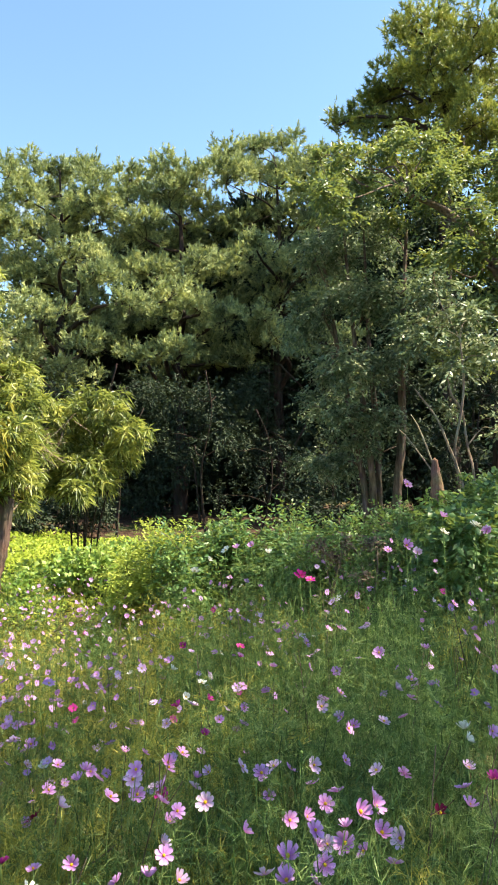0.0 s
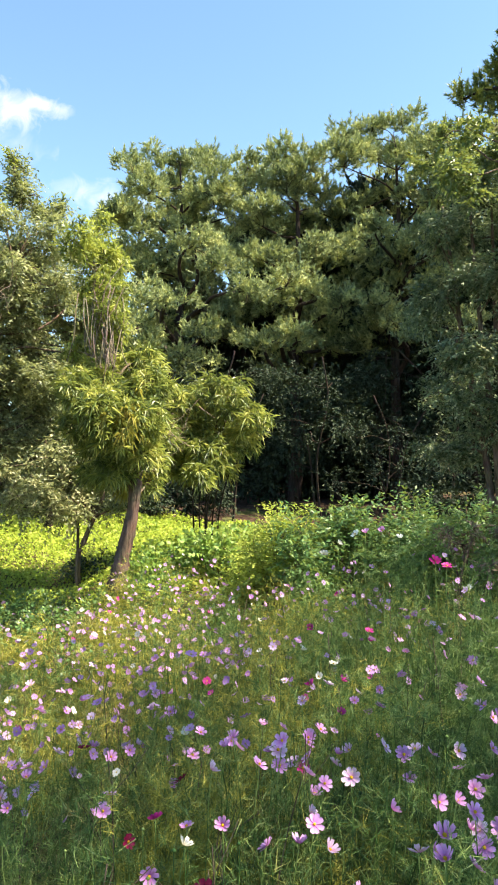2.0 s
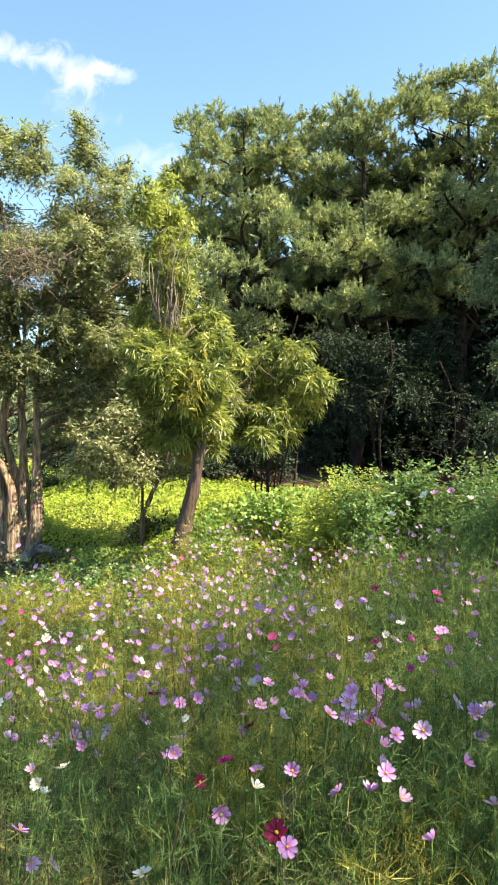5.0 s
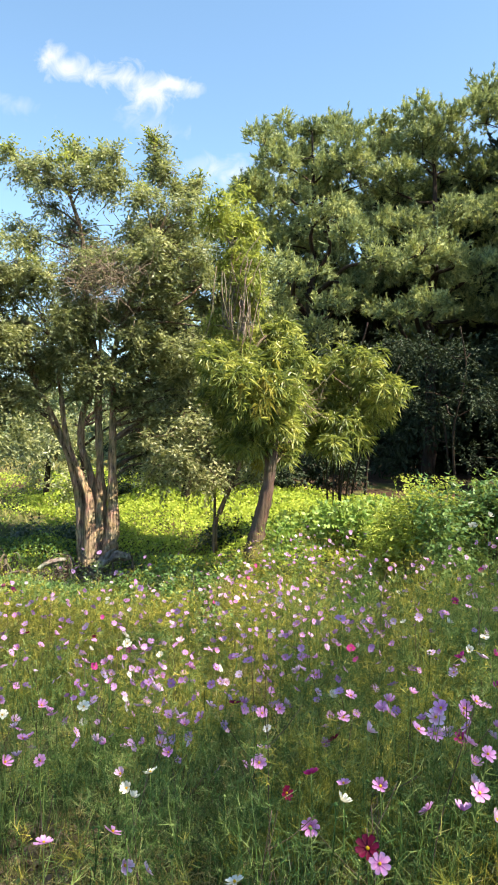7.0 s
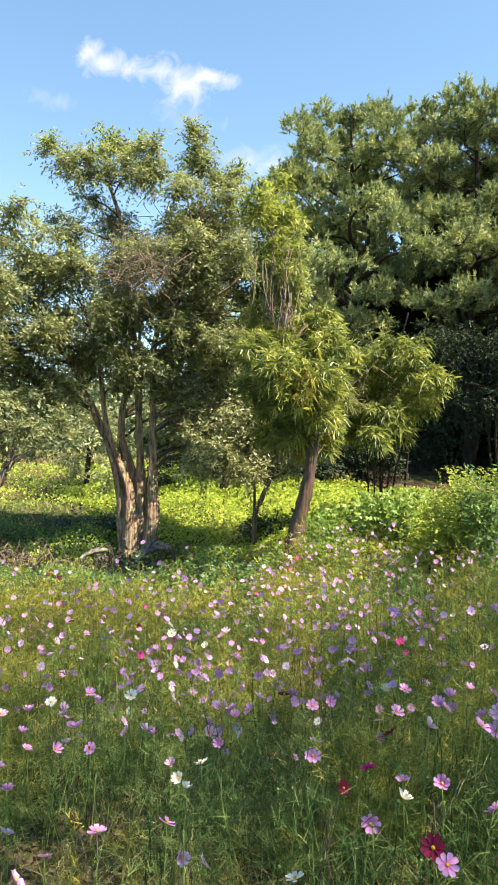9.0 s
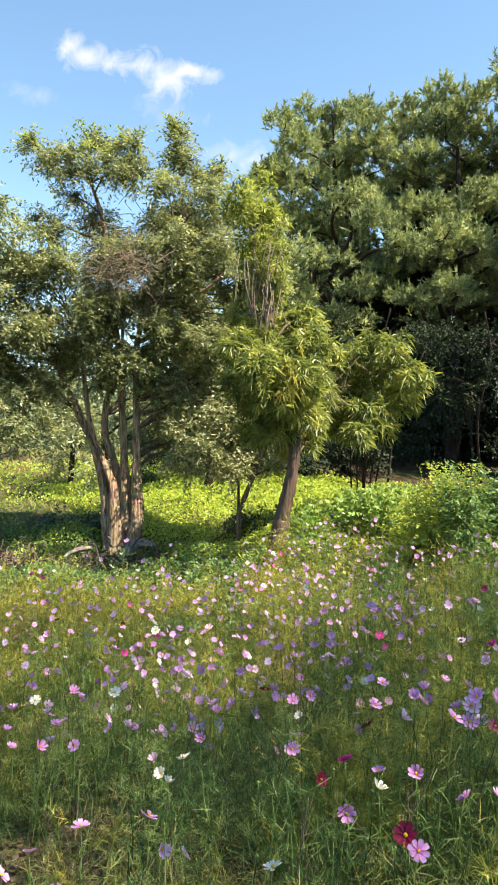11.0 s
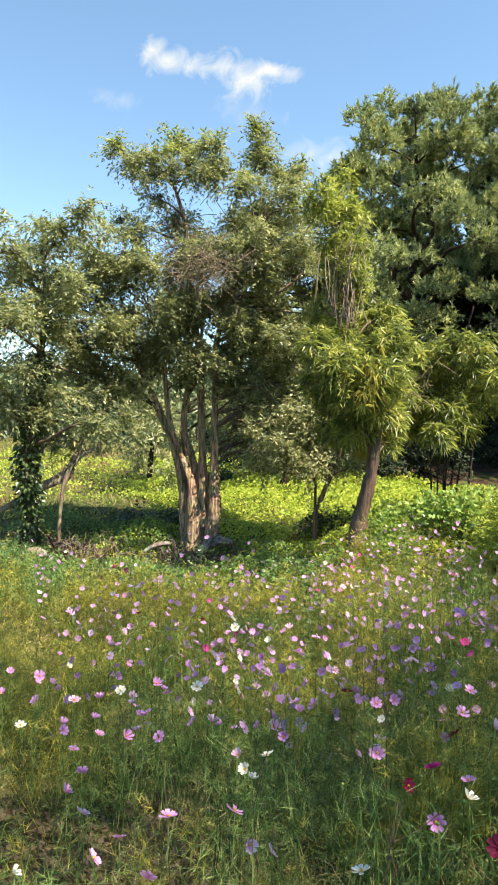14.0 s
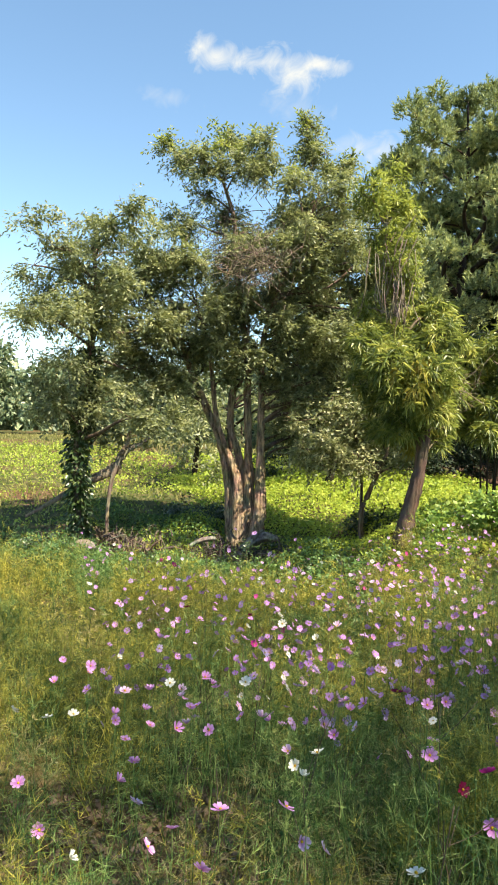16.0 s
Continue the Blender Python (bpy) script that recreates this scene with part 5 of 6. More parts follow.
PINK_B = [(-2.07, 2.16, 0.30), (-0.92, 2.16, 0.49), (-1.95, 2.18, 0.31), (-2.30, 2.20, 0.28), (-1.82, 2.22, 0.32), (0.29, 2.22, 0.75), (0.76, 2.26, 0.82), (0.03, 2.28, 0.69), (-0.95, 2.30, 0.48), (-0.37, 2.32, 0.61), (-2.80, 2.33, 0.27), (-0.18, 2.35, 0.65), (-1.48, 2.41, 0.37), (-2.03, 2.43, 0.30), (-0.42, 2.46, 0.60), (-1.45, 2.49, 0.38), (0.34, 2.50, 0.75), (-2.74, 2.50, 0.28), (-2.35, 2.50, 0.28), (0.53, 2.50, 0.79), (-0.29, 2.51, 0.62), (-0.55, 2.56, 0.57), (-2.99, 2.57, 0.27), (-2.79, 2.57, 0.28), (-0.25, 2.59, 0.64), (0.33, 2.62, 0.75), (-0.59, 2.63, 0.56), (-1.43, 2.66, 0.39), (-1.08, 2.67, 0.45), (-2.65, 2.69, 0.27)]
PINK_C = [(-0.40, 2.70, 0.60), (-1.02, 2.72, 0.46), (-0.03, 2.77, 0.68), (-0.49, 2.77, 0.58), (0.70, 2.77, 0.82), (-2.45, 2.77, 0.28), (0.64, 2.88, 1.35), (0.65, 2.89, 0.81), (-2.10, 2.95, 0.29), (-0.03, 2.97, 0.68), (1.02, 3.03, 1.40), (-2.19, 3.05, 0.28), (-1.19, 3.10, 0.43), (-1.49, 3.12, 0.37), (0.61, 3.12, 1.31), (-1.94, 3.14, 0.31), (-2.81, 3.16, 0.28), (-2.17, 3.17, 0.29), (0.90, 3.28, 1.45), (-1.84, 3.28, 0.32), (-1.91, 3.33, 0.31), (0.82, 3.34, 0.83), (0.28, 3.37, 0.74), (0.61, 3.39, 0.80), (-1.72, 3.41, 0.34), (-1.05, 3.46, 0.46), (-2.29, 3.47, 0.28), (-1.77, 3.48, 0.33), (-2.93, 3.51, 0.28), (0.79, 3.51, 1.60)]
PINK_D = [(0.11, 3.52, 0.71), (-2.84, 3.62, 0.28), (-0.99, 3.68, 0.47), (1.25, 3.69, 0.87), (-2.70, 3.70, 0.28), (-1.72, 3.74, 0.34), (-2.28, 3.77, 0.28), (0.30, 3.83, 0.75), (-2.91, 3.87, 0.28), (-0.83, 3.91, 0.50), (0.01, 4.00, 1.26), (-0.94, 4.04, 0.48), (0.50, 4.05, 0.79), (-0.08, 4.20, 1.23), (0.16, 4.26, 0.72), (1.24, 4.31, 0.87), (0.20, 4.32, 0.73), (-1.40, 4.33, 0.39), (-0.90, 4.69, 0.49), (0.74, 4.92, 0.82), (0.88, 5.19, 0.84), (-1.96, 5.80, 0.31), (-1.48, 6.52, 0.39), (-0.78, 6.56, 0.52)]
MAGENTA = [(0.65, 1.93, 0.81), (-0.72, 2.07, 0.53), (-0.29, 2.29, 0.62), (-0.18, 2.75, 0.65), (-0.33, 3.19, 0.62), (-0.19, 3.19, 0.65), (0.28, 3.29, 1.16), (0.24, 3.39, 1.17), (-0.06, 3.83, 0.68), (-0.06, 4.07, 0.68), (-0.43, 4.50, 0.59)]
PALE = [(-1.01, 1.55, 0.46), (-1.08, 1.56, 0.45), (-1.69, 1.62, 0.34), (-0.18, 1.77, 0.64), (-0.24, 1.95, 0.64), (-1.41, 2.11, 0.39), (-1.40, 2.39, 0.39), (-1.49, 2.73, 0.37), (-1.36, 2.80, 0.40), (0.67, 2.82, 1.33), (-0.90, 2.88, 0.49), (-2.14, 3.28, 0.29), (1.14, 4.42, 0.87)]
WHITE = [(-1.64, 1.29, 0.35), (-0.76, 1.51, 0.51), (-0.58, 1.88, 0.56), (-1.27, 1.95, 0.41), (-2.68, 1.99, 0.27), (-2.50, 2.01, 0.28), (-1.33, 2.01, 0.40), (-2.45, 2.11, 0.27), (-1.31, 2.14, 0.40), (0.67, 2.22, 0.81), (0.69, 2.32, 0.81), (-2.32, 2.62, 0.28), (-2.76, 2.75, 0.28), (-1.99, 2.78, 0.31), (-0.81, 2.80, 0.51), (1.04, 3.24, 1.41), (-0.30, 3.29, 0.63), (0.93, 3.37, 1.37), (-0.24, 3.49, 0.64), (-2.03, 3.65, 0.30), (-2.51, 3.66, 0.28), (-2.37, 3.86, 0.28), (0.10, 3.90, 1.23), (-0.43, 3.90, 0.60), (-0.23, 3.99, 1.18), (-2.47, 4.02, 0.28), (-0.14, 4.05, 1.23), (-0.17, 4.05, 0.65), (-0.69, 4.08, 0.53), (-0.32, 4.09, 1.11)]
CRIMSON = [(-0.47, 1.64, 0.58), (0.47, 1.80, 0.78), (-0.76, 1.94, 0.52), (-0.71, 2.35, 0.53), (-1.26, 2.84, 0.41), (-3.09, 3.81, 0.28), (-2.63, 3.89, 0.28)]



def petal(long=0.03, wide=0.019, dish=0.006):
    """One petal with three teeth at its tip, grooved and slightly cupped."""
    us = np.array([0.1, 0.35, 0.65, 0.88, 1.0])
    half = np.array([0.22, 0.62, 0.98, 0.92, 0.62]) * wide / 2
    rows_ = []
    for u, h in zip(us, half):
        for k, s in enumerate((-1, -0.5, 0, 0.5, 1)):
            tooth = (0.0, -0.0012, 0.001, -0.0012, 0.0)[k] if u == 1.0 else 0
            rows_.append((u * long + tooth, s * h, dish * u * u * 1.0 - 0.004 * (1 - u) + 0.0012 * abs(s) - (0.0016 if k in (1, 3) else 0)))
    i = np.array([r * 5 + c for r in range(4) for c in range(4)])
    return np.array(rows_), np.stack([i, i + 1, i + 6, i + 5], -1)


def heart():
    """The domed yellow disc of a flower."""
    a = np.linspace(0, 2 * np.pi, 9)[:-1]
    v = [(0, 0, 0.0055)]
    for r, z in ((0.0028, 0.005), (0.0047, 0.003), (0.005, -0.002)):
        v += [(r * math.cos(t), r * math.sin(t), z) for t in a]
    v = np.array(v)
    tri = np.array([(0, 1 + k, 1 + (k + 1) % 8) for k in range(8)])
    quad = np.array([(1 + 8 * s + k, 9 + 8 * s + k, 9 + 8 * s + (k + 1) % 8, 1 + 8 * s + (k + 1) % 8) for s in (0, 1) for k in range(8)])
    return v, [tri, quad]


def feather_leaves(stem, n, r, spread=0.13):
    """Thread-like leaves in pairs along a stem."""
    s = curve(stem, 6)[2:-2, :3]
    at_, way_ = [], []
    for _ in range(n):
        o = s[r.integers(len(s))]
        d = unit(np.array([r.normal(), r.normal(), 0.55]))
        for k in range(7):
            b = o + d * spread * k / 8
            at_.append(b)
            way_.append(d + r.normal(size=3) * 0.65)
    return blades(np.array(at_), np.array(way_), 0.055, 0.0014, r, 0.8)


PETAL_DATA = {c: [mesh_data("petal", *petal(0.031 * k, w * k, d), m, True) for k, w, d in ((1.0, 0.0162, 0.004), (0.95, 0.0140, 0.012))] for c, m in M_PETAL.items()}
HEART_DATA = mesh_data("heart", *heart(), M_DISC, True)
STEM_DATA = []
for k, h in enumerate((0.35, 0.5, 0.7, 0.95, 1.25)):
    r = np.random.default_rng(200 + k)
    for j in range(2):
        top = (0.0, 0.0, 0.0)
        line = [(r.normal() * 0.05, r.normal() * 0.05, -h, 0.0016), (r.normal() * 0.04, r.normal() * 0.04, -h * 0.6, 0.0015), (r.normal() * 0.02, r.normal() * 0.02, -h * 0.25, 0.0012), (0, 0, -0.004, 0.001)]
        STEM_DATA.append((h, line[0][:2], mesh_data("stem", *tube(line, 5, 4, 0.0), M_FEATHER, True), mesh_data("leaves", *feather_leaves(line, int(12 + 10 * h), r), M_FEATHER)))

flower_rng = np.random.default_rng(77)


def cosmos(place, colour):
    """One flower on its own stem: eight petals round a yellow heart, turned to the light."""
    r = flower_rng
    x, y, z = place
    need = z - float(ground_z(x, y))
    k = next((i for i in range(0, len(STEM_DATA), 2) if STEM_DATA[i][0] >= need), len(STEM_DATA) - 2) + int(r.integers(2))
    h, foot, stem_me, leaf_me = STEM_DATA[k]
    root = thing("cosmos_flower", (x, y, z), colour + " cosmos flower with eight petals on a thin stem", "flower", "cosmos flowers")
    m0 = Matrix.Translation((x, y, z))
    for nm, me in (("stem", stem_me), ("leaves", leaf_me)):
        ob = new(nm, me)
        ob.parent = root
        ob.matrix_basis = pose(0, 0, 0, 0, 0, 0)
    face = Vector((0.25 + r.normal() * 0.6, -0.15 + r.normal() * 0.6, 0.8)).normalized()
    turn = face.to_track_quat("Z", "Y").to_matrix().to_4x4() @ pose(0, 0, 0, 0, 0, r.uniform(0, 45))
    size = r.uniform(0.64, 0.98)
    cup = int(r.random() < 0.35)
    for j in range(8):
        ob = new("petal", PETAL_DATA[colour][cup])
        ob.parent = root
        ob.matrix_basis = turn @ pose(0, 0, 0.0008 * (j % 2), r.normal() * 6, -4 - 10 * cup + r.normal() * 5, 45 * j + r.normal() * 3) @ Matrix.Scale(size * r.uniform(0.93, 1.05), 4)
    ob = new("heart", HEART_DATA)
    ob.parent = root
    ob.matrix_basis = turn @ Matrix.Scale(size, 4)
    return root


for colour, rows_ in (("pink", PINK_A + PINK_B + PINK_C + PINK_D), ("pale pink", PALE), ("white", WHITE), ("magenta", MAGENTA), ("crimson", CRIMSON)):
    for p in rows_:
        cosmos(p, colour)


# close bunches of pink flowers at the near edge of the bed
for bx, by, bz in ((-0.48, 2.08, 0.72), (-0.38, 2.06, 0.74), (-0.28, 2.03, 0.72), (0.06, 1.56, 0.78), (0.2, 1.6, 0.82), (0.3, 1.74, 0.84), (0.14, 1.42, 0.76), (-0.75, 2.5, 0.53), (-1.3, 2.3, 0.42)):
    for _ in range(3):
        cosmos((bx + flower_rng.normal() * 0.045, by + flower_rng.normal() * 0.05, bz + flower_rng.normal() * 0.03), "pink" if flower_rng.random() < 0.8 else "pale pink")

# more lilac flowers scattered through the near part of the bed
for x0, x1, y0, y1, n in ((-0.35, 0.8, 1.55, 3.0, 30), (-2.5, -0.9, 2.1, 3.5, 30)):
    for _ in range(n):
        x, y = flower_rng.uniform(x0, x1), flower_rng.uniform(y0, y1)
        z = float(np.interp(x, [-2.5, -2, -1.5, -1, -0.5, 0, 0.8], [0.28, 0.30, 0.37, 0.47, 0.58, 0.68, 0.83]))
        cosmos((x, y, z + flower_rng.normal() * 0.05), "pink" if flower_rng.random() < 0.55 else "pale pink")


def far_flowers(colour, n, seed):
    """The many flowers further back, too small to pick apart."""
    r = np.random.default_rng(seed)
    geos, hearts = [], []
    made = 0
    while made < n:
        y = 2.6 + 5.4 * r.random() ** 0.75
        x = r.uniform(-1.05 * y, 0.5 * y)
        thick = (0.38 + 0.62 * math.exp(-((x + 1.9) / 1.4) ** 2)) * (0.3 + 0.7 * (0.5 + 0.5 * math.sin(x * 2.7 + 1.5 * math.sin(y * 1.9)) * math.sin(y * 3.1 + x)))
        if x > 0.2 and y > 6.0 or y > 7.4 and not -4.0 < x < -1.6 or x < -2.8 and y > 5.7 + 0.2 * (x + 4.2) or x > -1.4 and y > 6.6 or r.random() > thick:
            continue
        z = float(ground_z(x, y)) + r.normal(0.52, 0.13)
        face = Vector((0.25 + r.normal() * 0.7, -0.15 + r.normal() * 0.7, 0.7)).normalized().to_track_quat("Z", "Y").to_matrix()
        m = np.array(face) * r.uniform(0.5, 0.85)
        a = np.repeat(np.arange(8) * np.pi / 4 + r.normal(size=8) * 0.07, 5)
        long = np.repeat(r.uniform(0.85, 1.1, 8), 5) * np.tile([0.003, 0.017, 0.029, 0.029, 0.017], 8)
        side = np.tile([0.0, -0.0085, -0.005, 0.005, 0.0085], 8)
        up = np.tile([-0.002, 0.003, 0.005, 0.005, 0.003], 8) + np.repeat(r.normal(size=8) * 0.002, 5)
        v = np.stack([np.cos(a) * long - np.sin(a) * side, np.sin(a) * long + np.cos(a) * side, up], -1) @ m.T + [x, y, z]
        f = np.array([(5 * k, 5 * k + 1, 5 * k + 2, 5 * k + 3, 5 * k + 4) for k in range(8)])
        b = np.arange(6) * np.pi / 3
        hearts.append((np.concatenate([[[0, 0, 0.007]], np.stack([0.0045 * np.cos(b), 0.0045 * np.sin(b), np.full(6, 0.002)], -1)]) @ m.T + [x, y, z],
                       np.array([(0, 1 + k, 1 + (k + 1) % 6) for k in range(6)])))
        geos.append((v, f))
        made += 1
    ob = part("far_cosmos_flowers", joined(geos), M_FAR[colour])
    tagged(ob, "scattered " + colour + " cosmos flowers further back", "flowers", "", "stuff")
    part("flower_hearts", joined(hearts), M_DISC, ob, "yellow flower hearts")


for colour, n, seed in (("pink", 820, 1), ("pale pink", 210, 2), ("white", 55, 3), ("magenta", 26, 4)):
    far_flowers(colour, n, seed)


# ---- meadow plants ----
def meadow(name, label, mat, n, seed, height, width, near, far, lean=0.45, bend=0.7, where=None, per=22, wide=0.035):
    """Grass in tufts: arching blades that spread from common roots."""
    r = np.random.default_rng(seed)
    m = n // per
    ang = r.uniform(-1.0, 0.52, m)
    d = near + (far - near) * r.random(m) ** 0.75
    x, y = np.sin(ang) * d, np.cos(ang) * d
    if where is not None:
        keep = where(x, y, r)
        x, y = x[keep], y[keep]
    tall = r.uniform(0.5, 1.15, len(x))
    k = np.repeat(np.arange(len(x)), per)
    x, y = x[k] + r.normal(size=len(k)) * wide, y[k] + r.normal(size=len(k)) * wide
    p = np.stack([x, y, ground_z(x, y) - 0.01], -1)
    w = np.stack([r.normal(size=len(k)) * lean, r.normal(size=len(k)) * lean, np.ones(len(k))], -1)
    v, f = arcs(p, w, height * tall[k] * r.uniform(0.4, 1.2, len(k)), width, r, bend)
    return tagged(part(name, (v, f), mat), label, "grass", "", "stuff")


def sparse_far(x, y, r):
    return ~((x > 0.3) & (y > 6.3)) & ~((x < -3.1) & (y > 6.1 + 0.2 * (x + 4.2))) & ~((x > -1.4) & (y > 7.0)) & (y < 8.0) & ((((x + 2.05) / 0.68 + 0.2 * np.sin(y * 9)) ** 2 + ((y - 2.05) / 0.6 + 0.2 * np.sin(x * 8)) ** 2 > 1) | (r.random(len(x)) < 0.22))


def straw_patch(x, y):
    return ((x + 0.85) / 0.9) ** 2 + ((y - 1.7) / 0.7) ** 2 < 1


def green_patch(x, y, r):
    return sparse_far(x, y, r) & (~straw_patch(x, y) | (r.random(len(x)) < 0.35))


def dry_spots(x, y, r):
    k = np.sin(x * 1.9 + 0.4) * np.sin(y * 1.6 + 1.1) + 0.4 * np.sin(x * 4.1 + y * 3.3)
    k = k + 0.9 * np.exp(-(((x + 0.7) / 0.8) ** 2 + ((y - 1.6) / 0.8) ** 2)) - 1.1 * smooth(-0.5, 0.4, x)
    return sparse_far(x, y, r) & (k > 0.3 - 0.5 * r.random(len(x))) & ((x < -0.3) | (r.random(len(x)) < 0.4))


meadow("meadow_grass", "tangled green grass among the flowers", M_GRASS, 32000, 301, 0.44, 0.0018, 0.5, 9.0, 0.38, 0.9, green_patch)
meadow("dry_grass", "dry yellow grass blades and stalks", M_STRAW, 26000, 302, 0.44, 0.0016, 0.5, 8.0, 0.42, 0.9, dry_spots)

meadow("arching_grass", "long arching straw-yellow grass blades", M_STRAW, 15000, 311, 0.6, 0.0022, 0.5, 4.0, 0.5, 1.5, lambda x, y, r: straw_patch(x, y) & (r.random(len(x)) < 0.8), 16)


def patchy(x, y):
    """A slow uneven field over the meadow, about -1 to 1."""
    return 0.6 * np.sin(x * 2.3 + 1.7 * np.sin(y * 1.3 + 0.5)) * np.sin(y * 2.9 + 1.1 * np.sin(x * 1.7)) + 0.4 * np.sin(x * 5.1 + 2 * y) * np.sin(y * 4.3 - x)


def cosmos_plants(label, mat, n, seed, low, high, tall, per=99, herd=13, where=None):
    """Feathery plants: a thin stem, side shoots round it and thread-like leaves along the shoots."""
    r = np.random.default_rng(seed)
    ang = r.uniform(-1.0, 0.52, n * 6 // herd)
    d = 0.6 + 8.0 * r.random(len(ang)) ** 0.8
    x, y = np.sin(ang) * d, np.cos(ang) * d
    grown = np.repeat(r.uniform(0.42, 1.2, len(x)), herd)
    x, y = np.repeat(x, herd) + r.normal(size=len(x) * herd) * 0.07, np.repeat(y, herd) + r.normal(size=len(x) * herd) * 0.07
    d = np.hypot(x, y)
    # The last term keeps the near right cool green, imitating its shade.
    f = patchy(x, y) + np.repeat(r.normal(size=len(x) // herd) * 0.25, herd) + 1.0 * smooth(-0.5, 0.5, x) * (1 - smooth(3, 5.5, y))
    k = sparse_far(x, y, r) & (f > low) & (f < high)
    if where is not None:
        k &= where(x, y)
    x, y, d = x[k][:n], y[k][:n], d[k][:n]
    h = r.uniform(0.6, 1.05, len(x)) * tall * grown[k][:n]
    base = np.stack([x, y, ground_z(x, y)], -1)
    tip = base + np.stack([r.normal(size=len(x)) * 0.08, r.normal(size=len(x)) * 0.08, h], -1)
    geos = [blades(base, tip - base, h, 0.004, r, 0.25)]
    shoots, each = 9, per // 9
    i = np.repeat(np.arange(len(x)), shoots)
    u = r.uniform(0.15, 0.95, len(i))[:, None]
    a = r.uniform(0, 6.283, len(i))
    way = unit(np.stack([np.cos(a), np.sin(a), r.uniform(0.5, 1.4, len(i))], -1))
    long = (r.uniform(0.09, 0.19, len(i)) * (1.15 - 0.6 * u[:, 0]))[:, None]
    root = base[i] + (tip - base)[i] * u
    j = np.repeat(np.arange(len(i)), each)
    j = j[r.random(len(j)) < np.where(d[i][j] > 4.0, 0.34, np.where(d[i][j] > 2.8, 0.6, 1.0))]
    s = r.random((len(j), 1))
    o = root[j] + way[j] * long[j] * s - np.array([0, 0, 0.25]) * long[j] * s * s
    w = way[j] * 0.8 + r.normal(size=(len(j), 3)) * 0.65
    side = unit(np.cross(w, r.normal(size=w.shape))) * (0.0004 + 0.0003 * d[i][j])[:, None]
    L = 0.055 * r.uniform(0.5, 1.4, len(j))[:, None]
    v = np.stack([o - side, o + side, o + unit(w) * L], 1).reshape(-1, 3)
    geos.append((v, np.arange(len(v)).reshape(-1, 3)))
    tagged(part("cosmos_foliage", joined(geos), mat), label, "foliage", "", "stuff")


cosmos_plants("feathery cool green cosmos plants with thread-like leaves", M_FEATHER, 3600, 303, -0.05, 9, 0.68, where=lambda x, y: ~straw_patch(x, y) | (np.sin(x * 91 + y * 57) > 0.4))
# Cool foliage packed in where the near right lies in shade.
cosmos_plants("dense feathery cosmos plants, cool green for the shaded near right", M_FEATHER, 1700, 312, -9, 9, 0.66, where=lambda x, y: (x > -0.75 + 0.35 * np.sin(y * 2.1)) & (y < 5.2) & ~straw_patch(x, y))
cosmos_plants("feathery cosmos plants turning to seed, yellowed for sunlit patches", M_OLIVE, 3000, 304, -0.6, 0.3, 0.62)
cosmos_plants("drying straw-brown cosmos plants", M_STRAW, 900, 305, -9, -0.25, 0.42)


cosmos_plants("yellowing cosmos plants near the trees, toned as sunlit", M_OLIVE, 1100, 308, -9, 9, 0.62, where=lambda x, y: (x > -3.6) & (x < 0.2) & (y > 3.6))
# Yellow-green plants set here give the sunlit patch its golden colour.
cosmos_plants("low cosmos plants in yellow-green for a sunlit patch beside the brushwood", M_OLIVE, 1250, 309, -9, 9, 0.5, where=lambda x, y: (x < -3.0) & (y > 2.5))
cosmos_plants("tall feathery cosmos plants before the bushes", M_FEATHER, 620, 307, -9, 9, 1.0, where=lambda x, y: (x > -1.6) & (x < 1.7) & (y > 3.9) & (y < 6.4))


def field_grass():
    """Short pale grass of the open slope beyond the ground cover."""
    r = np.random.default_rng(306)
    p = r.uniform((-34, 7.5, 0), (-6, 34, 1), (22000, 3))
    p = p[((p[:, 1] > 13.5 + 0.9 * np.sin(p[:, 0])) & (p[:, 0] < -7 - 0.1 * p[:, 1])) | (-p[:, 0] - 0.62 * p[:, 1] > 1.2 + 0.5 * np.sin(p[:, 1] * 1.3))]
    p[:, 2] = ground_z(p[:, 0], p[:, 1])
    w = np.stack([r.normal(size=len(p)) * 0.5, r.normal(size=len(p)) * 0.5, np.ones(len(p))], -1)
    tagged(part("field_grass", blades(p, w, 0.22, 0.022, r, 1.2), M_FIELD), "short pale olive grass on the open slope", "grass", "", "stuff")


field_grass()

# ---- logs and stones ----
limb_root = thing("fallen_limb", FALLEN_LIMB[0][:3], "bare fallen tree limb leaning over the ground cover", "log")
part("limb", tube(FALLEN_LIMB, 10, 5, 0.15, 3), M_PALEBARK, limb_root, "", True)
part("prop", tube(rooted(PROP_LIMB), 8, 4, 0.12, 4), M_PALEBARK, limb_root, "", True)


